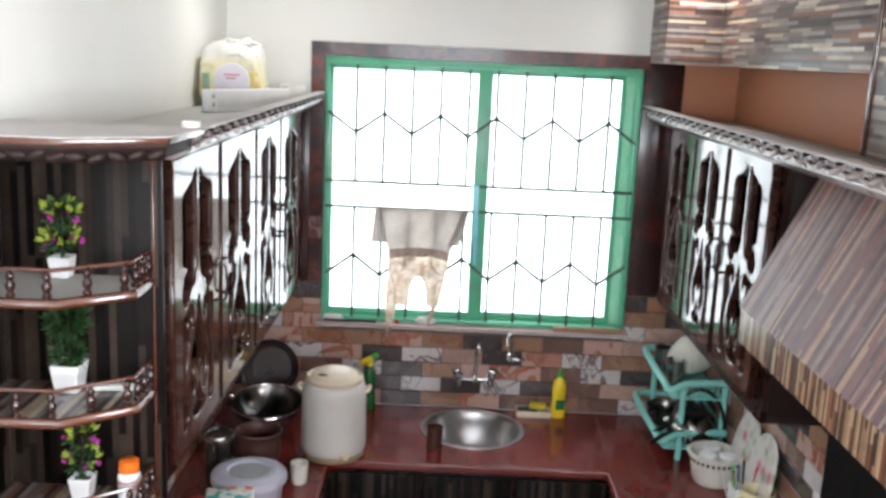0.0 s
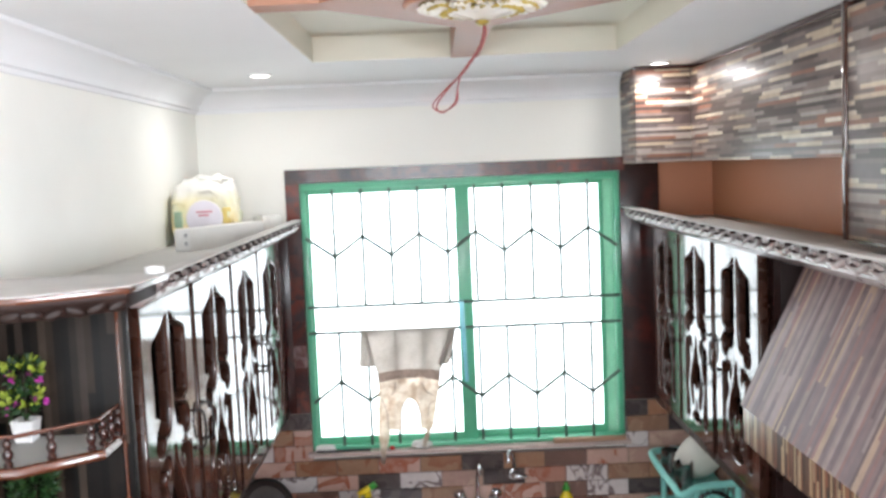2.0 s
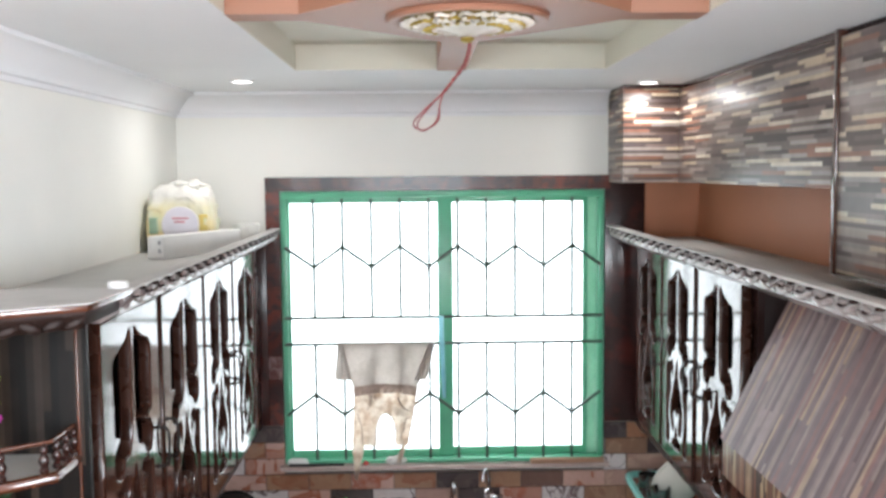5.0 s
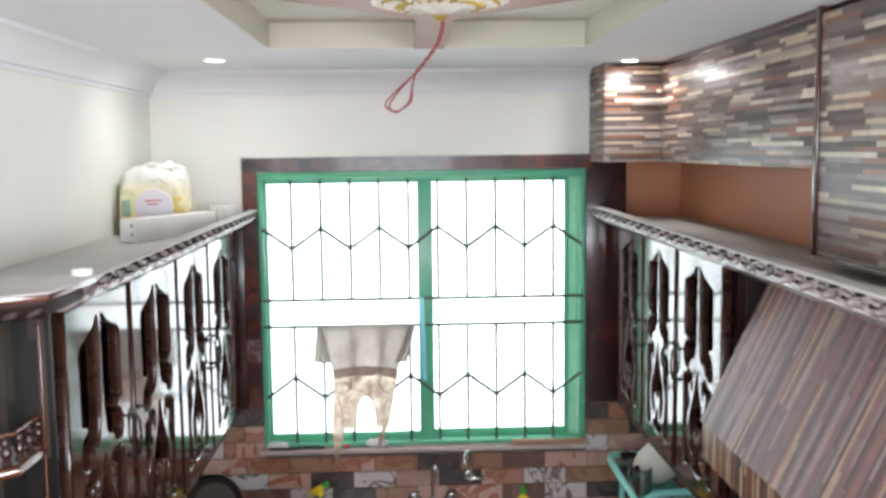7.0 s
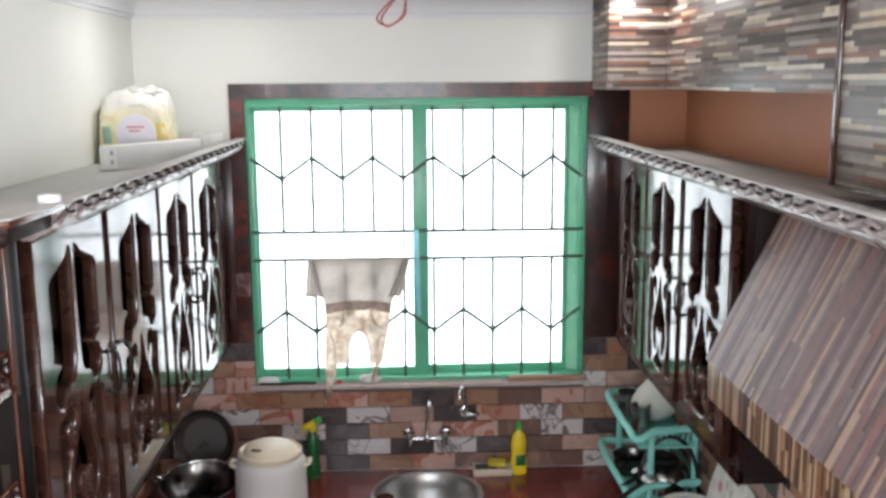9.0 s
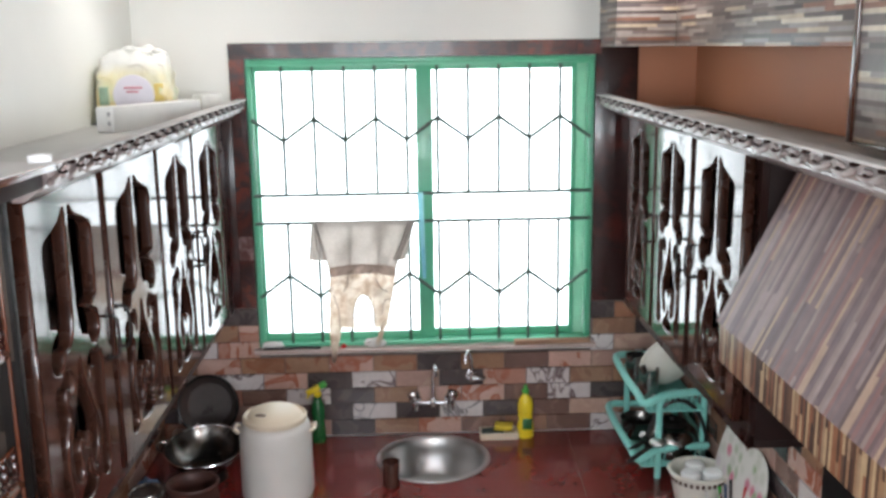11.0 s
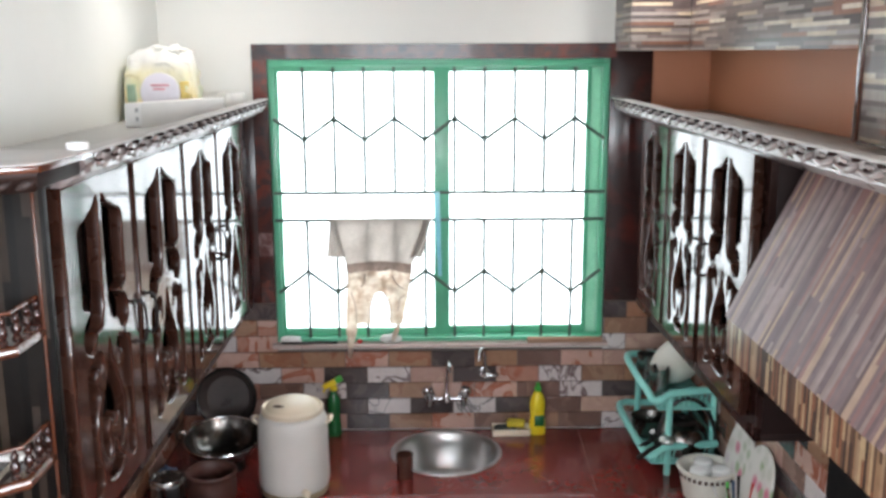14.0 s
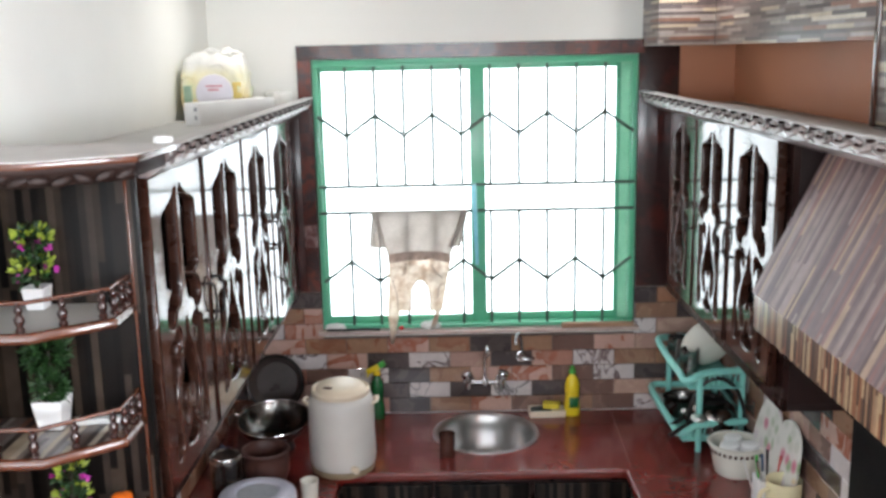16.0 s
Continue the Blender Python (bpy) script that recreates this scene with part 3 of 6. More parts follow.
def window():
    w = thing("window", (0.013, YB + 0.04, WZ0), "green painted metal sliding window with two panes", "window", kind="structure")
    y0, y1 = YB - 0.012, YB + 0.06
    zb = WZ0 + 0.013
    fr = box(WX0 + 0.001, WX0 + 0.026, y0, y1, zb, WZ1, 0.002)
    box(WX1 - 0.026, WX1 - 0.001, y0, y1, zb, WZ1, 0.002, bm=fr)
    box(WX0 + 0.026, WX1 - 0.026, y0, y1, WZ1 - 0.02, WZ1, 0.002, bm=fr)
    box(WX0 + 0.026, WX1 - 0.026, y0, y1, zb, zb + 0.022, 0.002, bm=fr)
    frame_ob = part("window_frame", fr, M_GREEN, w, "green enamelled outer frame")
    for i, (a, b, dy) in enumerate(((WX0 + 0.026, 0.056, 0.012), (-0.012, WX1 - 0.07, 0.036))):
        ya, yb = YB + dy, YB + dy + 0.022
        z0, z1 = zb + 0.022, WZ1 - 0.02
        s = box(a, a + (0.012 if i == 0 else 0.068), ya, yb, z0, z1, 0.002)
        box(b - (0.068 if i == 0 else 0.02), b, ya, yb, z0, z1, 0.002, bm=s)
        box(a, b, ya + 0.001, yb - 0.001, z1 - 0.034, z1, 0.002, bm=s)
        box(a, b, ya + 0.001, yb - 0.001, z0, z0 + 0.034, 0.002, bm=s)
        sash = part("sash", s, M_GREEN, w, "green enamelled sliding sash")
        p = part("pane", box(a + 0.01, b - 0.01, ya + 0.009, ya + 0.013, z0 + 0.03, z1 - 0.03), M_GLASS, sash, "clear glass pane", smooth=False)
        p.visible_shadow = False
    part("fly_screen_frame", box(WX1 - 0.0695, WX1 - 0.0265, YB + 0.036, YB + 0.055, zb + 0.022, WZ1 - 0.02, 0.002), M_SCREEN, w, "pale green screen edge")
    return w


window()


def window_grille():
    y = 4.1
    g = thing("window_grille", (0.013, y, 1.28), "thin iron burglar bars with zigzag bands on the window", "window grille")
    z0, z1 = 1.283, 2.51
    xs = [0.13 * (i - 4.4) for i in range(-1, 11)]
    for z in (1.957, 1.836):
        part("crossbar", tube([(WX0 + 0.012, y, z), (WX1 - 0.012, y, z)], 0.0074), M_GRILLE, g, "thin cross bar")
    for i, x in enumerate(xs[1:-1]):
        part("upright_bar", tube([(x, y + 0.004, 1.957), (x, y + 0.004, z1)], 0.0072, 6), M_GRILLE, g)
        part("upright_bar", tube([(x, y + 0.004, z0 + 0.002), (x, y + 0.004, 1.836)], 0.0072, 6), M_GRILLE, g)
    for lo, hi, odd in ((2.188, 2.28, 1), (1.51, 1.606, 0)):
        pts = []
        for k, x in enumerate(xs):
            i = k - 1
            x = min(max(x, WX0 + 0.02), WX1 - 0.02)
            pts.append((x, y - 0.003, hi if i % 2 == odd else lo))
        for a, b in zip(pts, pts[1:]):
            part("zigzag_bar", tube([a, b], 0.0078, 6), M_GRILLE, g)
        for p in pts[1:-1]:
            own = bmesh.new()
            bmesh.ops.create_icosphere(own, subdivisions=1, radius=0.0115, matrix=Matrix.Translation(p))
            part("weld_boss", own, M_GRILLE, g)
    for z in (1.292, 2.505):
        part("crossbar", box(WX0 + 0.012, WX1 - 0.012, y - 0.004, y + 0.007, z - 0.008, z + 0.008, 0.002), M_GREEN, g, "green flat bar")
    return g


window_grille()

# outside: plain white wall and ground
solo("backdrop", box(-4, 4, 7.0, 7.1, -0.1, 5), M_WHITEWALL, "bright white outside wall", "backdrop", "structure")
solo("ground", box(-6, 6, YB + 0.2, 9, -0.14, -0.04), M_WHITEWALL, "pale paved yard outside", "ground", "structure")


# ---- ceiling fittings ----
def downlight(x, y):
    d = thing("downlight", (x, y, ZC), "small round recessed white ceiling light, lit", "ceiling light", "ceiling downlights")
    part("rim", lathe([(0.036, 0.004), (0.047, 0.004), (0.047, -0.004), (0.044, -0.008), (0.036, -0.006), (0.036, 0.004)], 32, (x, y, ZC - 0.0005)), M_WHITE, d)
    part("lens", lathe([(0, -0.004), (0.0355, -0.004), (0.0355, 0.002), (0, 0.002)], 32, (x, y, ZC - 0.0012)), M_SPOT, d, "glowing white lens")


for _x, _y in ((-0.765, 3.51), (0.835, 3.66)):
    downlight(_x, _y)


def medallion():
    x, y, z = CX, CY, ZC - 0.0045
    m = thing("ceiling_medallion", (x, y, z), "ornate ivory and gold plaster rosette on the ceiling", "ceiling rose")
    part("rim", lathe([(0.0, 0), (0.184, 0), (0.186, -0.006), (0.18, -0.012), (0.17, -0.013), (0.16, -0.009), (0.15, -0.004), (0, -0.004)], 64, (x, y, z)), M_TERRA, m, "terracotta hollow ring")
    part("plate", lathe([(0.0, -0.0045), (0.148, -0.0045), (0.14, -0.012), (0.1, -0.016), (0.0, -0.018)], 48, (x, y, z)), M_SHADOWGOLD, m, "gilded ground darkened for the shade between leaves")
    rnd = random.Random(77)
    for ring, n, r0, r1, mat, drop in ((0, 40, 0.105, 0.157, M_PLASTER, 0.013), (1, 34, 0.08, 0.138, M_GOLD, 0.018), (2, 30, 0.09, 0.13, M_PLASTER, 0.021), (3, 22, 0.066, 0.104, M_GOLD, 0.025)):
        bm = bmesh.new()
        for k in range(n):
            a = 2 * math.pi * (k + 0.5 * (ring % 2)) / n + rnd.uniform(-0.05, 0.05)
            own = bmesh.new()
            bmesh.ops.create_uvsphere(own, u_segments=10, v_segments=6, radius=1.0)
            for v in own.verts:  # a curled acanthus leaf
                v.co.y *= 1 - 0.5 * v.co.x
                v.co.z -= 0.8 * v.co.x * v.co.x
            turn(own, Matrix.Translation((x, y, z - drop)) @ Matrix.Rotation(a, 4, "Z") @ Matrix.Translation(((r0 + r1) / 2, 0, 0)) @ Matrix.Rotation(radians(rnd.choice((-32, 28, 20))), 4, "Z") @ Matrix.Diagonal(((r1 - r0) / 2, 0.0052, 0.0055, 1)))
            join(own, bm)
        part("leaf_ring", bm, mat, m, "gilded curled leaves" if mat is M_GOLD else "ivory curled leaves")
    part("boss", lathe([(0, -0.018), (0.08, -0.018), (0.084, -0.025), (0.08, -0.03), (0.07, -0.0315), (0.064, -0.026), (0.056, -0.027), (0.03, -0.036), (0.0, -0.047)], 48, (x, y, z)), M_PLASTER, m, "ivory centre boss with a groove")
    part("hook_cap", lathe([(0, -0.046), (0.014, -0.046), (0.016, -0.052), (0.008, -0.058), (0, -0.058)], 20, (x, y, z)), M_GOLD, m, "gilded cap")


medallion()


def hanging_cable():
    x, y, z = CX + 0.004, CY, ZC - 0.05
    c = thing("hanging_cable", (x, y, z), "loose red twin cable hanging in a loop from the ceiling rose", "cable")
    # twisted pair, then an open loop
    down = [(0, 0, 0), (0.0, 0, -0.03), (-0.01, 0, -0.07), (-0.032, 0, -0.11), (-0.05, 0, -0.14)]
    line = smooth_line([(1.22 * a, b, 0.9 * h) for a, b, h in down], 14)
    for ph in (0, math.pi):
        pts = []
        for i, p in enumerate(line):
            a = i * 0.55 + ph
            pts.append((x + p.x + 0.003 * math.cos(a), y + 0.003 * math.sin(a), z + p.z))
        part("wire", tube(pts, 0.0023, 6), M_CABLE, c)
    for k, wdt in ((0, 0.034), (1, 0.02)):
        loop = [(-0.05, 0, -0.14), (-0.07 - wdt * 0.3, 0.004, -0.175), (-0.087 - wdt * 0.55, 0.006 * k, -0.215), (-0.087, 0, -0.232 - 0.002 * k), (-0.068 + wdt * 0.25, -0.004, -0.21), (-0.056, 0, -0.17), (-0.05, 0, -0.14)]
        part("wire", tube([(x + 1.22 * p.x, y + p.y, z + 0.9 * p.z) for p in smooth_line(loop, 7)], 0.002, 6), M_CABLE, c)


hanging_cable()


# ---- fretwork wall cabinets ----
def fret_loops(w, h):
    """Outline and holes of a fretwork door, w wide and h high."""
    def at(pts):
        return [(p[0] * w, p[1] * h) for p in pts]

    loops = [[(0, 0), (w, 0), (w, h), (0, h)]]
    lancet = [(0.47, 0.94), (0.39, 0.912), (0.28, 0.888), (0.175, 0.862), (0.172, 0.78), (0.172, 0.68), (0.18, 0.645), (0.275, 0.622), (0.2, 0.6), (0.162, 0.565), (0.17, 0.525), (0.235, 0.502), (0.3, 0.515), (0.335, 0.545), (0.4, 0.553), (0.44, 0.575), (0.465, 0.63), (0.47, 0.7), (0.47, 0.8)]
    tear = [(0.5, 0.505), (0.45, 0.42), (0.375, 0.345), (0.31, 0.265), (0.325, 0.19), (0.395, 0.145), (0.43, 0.185), (0.405, 0.235), (0.45, 0.265), (0.5, 0.23), (0.55, 0.265), (0.595, 0.235), (0.57, 0.185), (0.605, 0.145), (0.675, 0.19), (0.69, 0.265), (0.625, 0.345), (0.55, 0.42)]
    side = [(0.165, 0.455), (0.235, 0.468), (0.32, 0.492), (0.38, 0.478), (0.395, 0.44), (0.37, 0.41), (0.345, 0.44), (0.305, 0.44), (0.29, 0.405), (0.325, 0.36), (0.265, 0.3), (0.245, 0.22), (0.285, 0.14), (0.28, 0.085), (0.17, 0.078), (0.165, 0.2), (0.165, 0.34)]
    foot = [(0.36, 0.095), (0.45, 0.13), (0.5, 0.19), (0.55, 0.13), (0.64, 0.095), (0.56, 0.072), (0.44, 0.072)]
    mirror = lambda pts: [(1 - x, y) for x, y in reversed(pts)]
    for pts in (lancet, mirror(lancet), tear, side, mirror(side), foot):
        loops.append([tuple(v) for v in smooth_loop(at(pts), 4)])
    return loops


def bow_handle(m, parent):
    pts = [(0, -0.052, 0), (0.001, -0.052, 0.018), (0.0, -0.04, 0.026), (0, 0, 0.029), (0.0, 0.04, 0.026), (0.001, 0.052, 0.018), (0, 0.052, 0)]
    bm = tube(smooth_line(pts, 4), 0.0042, 8)
    for s in (-1, 1):
        join(lathe([(0, 0), (0.008, 0), (0.008, 0.003), (0, 0.004)], 12, (0, 0.052 * s, 0)), bm)
    part("handle", turn(bm, m), M_IRON, parent, "dark bow handle")


def wall_cabinet(x_face, x_wall, y0, y1, doors, label, handles):
    """A wall cabinet with fretwork doors. doors: their y ranges; handles: which edge of each door carries its handle."""
    s = 1 if x_face > x_wall else -1
    z0, z1, top = 1.447, 2.29, 2.316
    lo, hi = sorted((x_face - s * 0.022, x_wall))
    cab = thing("wall_cabinet", ((lo + hi) / 2, (y0 + y1) / 2, z0), label, "cabinet", "fretwork wall cabinets")
    bm = box(lo, hi, y0, y1, z0, z0 + 0.022, 0.002)
    box(lo, hi, y0, y1, z1 - 0.02, z1, 0.002, bm=bm)
    for a in (y0, y1 - 0.02):
        box(lo, hi, a, a + 0.02, z0 + 0.022, z1 - 0.02, 0.001, bm=bm)
    wl, wh = sorted((x_wall, x_wall + s * 0.01))
    box(wl, wh, y0 + 0.02, y1 - 0.02, z0 + 0.022, z1 - 0.02, bm=bm)
    part("body", bm, M_BLACK, cab)
    # face frame: rails and stiles behind the doors
    fl, fh = sorted((x_face - s * 0.022, x_face - s * 0.002))
    fr = box(fl, fh, y0, y1, z0, z0 + 0.075, 0.002)
    box(fl, fh, y0, y1, 2.262, z1, 0.002, bm=fr)
    edges = [y0] + [v for d in doors for v in d] + [y1]
    for a, b in zip(edges[::2], edges[1::2]):
        box(fl, fh, a if a == y0 else a - 0.02, b if b == y1 else b + 0.02, z0 + 0.075, 2.262, bm=fr)
    part("face_frame", fr, M_DARKWOOD, cab, "dark varnished face frame")
    part("top_board", box(lo, hi, y0 + 0.001, y1 - 0.001, z1 + 0.0005, top - 0.005, 0.001), M_DUSTY, cab, "dusty grey top board")
    h, zb = 2.29 - 1.515, 1.515
    for (a, b), hand in zip(doors, handles):
        w = b - a
        base = Matrix(((0, 0, s, x_face + s * 0.017), (s, 0, 0, a if s > 0 else b), (0, 1, 0, zb), (0, 0, 0, 1)))
        d = part("door", cut_board(fret_loops(w, h), 0.034, 0.0055, base), (M_DOOR, M_FRET), cab, "glossy varnished door with fretwork", smooth=False)
        # cut sides take the shade-darkened copy of the wood
        for f in d.data.polygons:
            f.material_index = 1 if abs(f.normal.x) < 0.3 else 0
        px0, px1 = sorted((x_face - s * 0.034, x_face - s * 0.03))
        part("glass_pane", box(px0, px1, a + 0.05, b - 0.05, zb + 0.04, zb + h - 0.03), M_GLASSBACK, d, "dark glass behind the fretwork", smooth=False)
        hy = a + 0.026 if hand == "near" else b - 0.026
        bow_handle(Matrix(((0, 0, s, x_face + s * 0.034), (s, 0, 0, hy), (0, 1, 0, 1.89), (0, 0, 0, 1))), d)
    return cab


LDOORS = [(1.895, 2.345), (2.385, 2.86), (2.894, 3.33), (3.365, 3.835)]
RDOORS = [(2.582, 3.025), (3.072, 3.495), (3.532, 3.955)]
XLF, XRF = -0.824, 0.894
wall_cabinet(XLF, XL + 0.001, 1.853, 4.1, LDOORS, "dark glossy wooden wall cabinet with four fretwork doors", ["far", "near", "far", "near"])
wall_cabinet(XRF, XR - 0.001, 2.545, 4.1, RDOORS, "dark glossy wooden wall cabinet with three fretwork doors", ["far", "near", "near"])


def carved_cornice(path, label, back, twist=1):
    """A moulding along a plan path with a row of carved leaves; back: how far it reaches behind the path."""
    x, y = path[0]
    c = thing("carved_cornice", (x, y, 2.31), label, "moulding", "carved cornices")
    core = [(-0.095, 2.29), (-0.072, 2.29), (-0.05, 2.306), (-0.03, 2.322), (-0.022, 2.334), (-0.02, 2.361), (-back, 2.361), (-back, 2.34), (-0.095, 2.312)]
    part("moulding", sweep(core, path), M_CORNICE, c, "dusty varnished moulding, paled to take in its sheen")
    cap = [(-back, 2.3615), (-0.004, 2.3615), (0, 2.364), (-0.002, 2.368), (-back, 2.368)]
    part("cap", sweep(cap, path), M_DUSTYTOP, c, "dusty pale upper edge")
    # carved leaves: a bright curled leaf, a small upper leaf and a dark bud in each repeat
    random.seed(31)
    leaves, buds = bmesh.new(), bmesh.new()
    for (ax, ay), (bx, by) in zip(path, path[1:]):
        d = Vector((bx - ax, by - ay, 0))
        n = max(1, round(d.length / 0.105))
        out = Vector((d.y, -d.x, 0)).normalized()
        ang = math.atan2(d.y, d.x)
        for k in range(n):
            step = d.length / n
            o = Vector((ax, ay, 0)) + d * ((k + 0.5) / n)
            turned = Matrix.Translation((o.x, o.y, 0)) @ Matrix.Rotation(ang, 4, "Z")
            wob = random.uniform(-5, 5)
            for dx, dz, length, height, tilt in ((-0.2 * step, 2.33, 0.036, 0.0075, -9), (0.24 * step, 2.335, 0.028, 0.007, 10), (0.08 * step, 2.35, 0.016, 0.005, -18)):
                own = bmesh.new()
                bmesh.ops.create_uvsphere(own, u_segments=12, v_segments=8, radius=1.0)
                for v in own.verts:  # pointed, curled leaf
                    v.co.z = v.co.z * (1 - 0.55 * v.co.x * twist) + 0.35 * v.co.x ** 2
                turn(own, turned @ Matrix.Translation((dx, 0.026 - 0.5 * (dz - 2.32), dz)) @ Matrix.Rotation(radians(twist * tilt + wob), 4, "Y") @ Matrix.Diagonal((length, 0.007, height, 1)))
                join(own, leaves)
            for dx, dz in ((-0.46 * step, 2.356), (0.02 * step, 2.343)):
                own = bmesh.new()
                bmesh.ops.create_uvsphere(own, u_segments=10, v_segments=6, radius=1.0)
                turn(own, turned @ Matrix.Translation((dx, 0.012, dz)) @ Matrix.Diagonal((0.0075, 0.01, 0.005, 1)))
                join(own, buds)
    part("lower_bead", sweep([(-0.044, 2.311), (-0.036, 2.311), (-0.031, 2.316), (-0.031, 2.321), (-0.036, 2.325), (-0.044, 2.325)], path), M_CORNICE, c, "thin pale bead under the carving")
    part("carving", leaves, M_CORNICE, c, "row of carved curled leaves")
    part("bead_row", buds, M_DARKWOOD, c, "dark carved buds between the leaves")
    return c


# the way runs so that the room lies to its right
carved_cornice([(-0.715, 1.9), (-0.715, 4.1)], "carved dark moulding along the top of the wall cabinet", 0.04)
carved_cornice([(0.75, 4.1), (0.75, 0.9)], "carved dark moulding along the top of the wall cabinet", 0.04, -1)


# ---- counter, sink and base cabinets ----
ZT = 0.85
SX, SY, SR = 0.033, 3.85, 0.225


def counter():
    c = thing("kitchen_counter", (0, 3.78, ZT - 0.045), "polished dark red U-shaped kitchen worktop", "worktop")
    outline = [(XL + 0.001, 0.9), (-0.585, 0.9), (-0.585, 3.36), (-0.57, 3.42), (-0.51, 3.438), (0.575, 3.438), (0.597, 3.42), (0.597, 0.9), (XR - 0.001, 0.9), (XR - 0.001, YB - 0.012), (XL + 0.001, YB - 0.012)]
    hole = [(SX + SR * math.cos(2 * math.pi * k / 48), SY + SR * math.sin(2 * math.pi * k / 48)) for k in range(48)]
    bm = cut_board([outline, hole], 0.04, 0.008, Matrix.Translation((0, 0, ZT - 0.02)))
    part("slab", bm, M_COUNTER, c, smooth=False)
    for pts in ([(0.62, 3.46), (0.645, 4.1)], [(-0.6, 3.46), (-0.61, 4.1)]):
        (x0, y0), (x1, y1) = pts
        part("joint", tube([(x0, y0, ZT - 0.0008), (x1, y1, ZT - 0.0008)], 0.0016, 6), M_GROUT, c, "fine joint line")


counter()


def sink():
    s = thing("sink", (SX, SY, ZT - 0.17), "round stainless steel sink set in the worktop", "sink")
    prof = [(0.243, 0.001), (0.242, 0.005), (0.232, 0.0065), (0.222, 0.004), (0.214, -0.006), (0.21, -0.05), (0.2, -0.12), (0.175, -0.155), (0.12, -0.166), (0.035, -0.17), (0.035, -0.176), (0.0, -0.177)]
    part("bowl", lathe([(r, z) for r, z in prof], 64, (SX, SY, ZT)), M_SINK, s)
    part("drain", lathe([(0, -0.172), (0.03, -0.172), (0.032, -0.168), (0.034, -0.1685), (0.034, -0.1755), (0, -0.1755)], 24, (SX, SY, ZT)), M_CHROME, s, "chrome drain")


sink()


def base_cabinet(x0, x1, y0, y1, front, doors):
    """A floor cabinet; front: the side that its doors face, +x, -x or -y."""
    c = thing("base_cabinet", ((x0 + x1) / 2, (y0 + y1) / 2, 0), "dark strip-laminate floor cabinet with wooden rails", "cabinet", "floor cabinets")
    if front == "-y":
        part("body", box(x0, x1, y0, y1, 0.0, 0.655), M_BLACK, c)
        part("front_rail", box(x0, x1, y0, y0 + 0.02, 0.656, ZT - 0.041, 0.002), M_DARKWOOD, c, "dark front rail")
    else:
        part("body", box(x0, x1, y0, y1, 0.0, ZT - 0.041), M_BLACK, c)
    n = doors
    for k in range(n):
        if front == "-y":
            w = (x1 - x0) / n
            bm = box(x0 + k * w + 0.01, x0 + (k + 1) * w - 0.01, y0 - 0.02, y0 - 0.0005, 0.1, ZT - 0.075, 0.003)
        else:
            w = (y1 - y0) / n
            xa, xb = (x1 + 0.0005, x1 + 0.02) if front == "+x" else (x0 - 0.02, x0 - 0.0005)
            bm = box(xa, xb, y0 + k * w + 0.01, y0 + (k + 1) * w - 0.01, 0.1, ZT - 0.075, 0.003)
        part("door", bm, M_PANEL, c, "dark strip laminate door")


base_cabinet(-0.618, 0.628, 3.5, YB - 0.013, "-y", 3)
base_cabinet(XL + 0.001, -0.64, 0.95, 3.45, "+x", 5)
base_cabinet(0.65, XR - 0.001, 0.95, 3.45, "-x", 5)


# ---- corner shelf at the end of the wall cabinet ----
SHELF = [(-0.822, 1.846), (-0.822, 1.70), (-0.953, 1.592), (XL + 0.003, 1.585)]


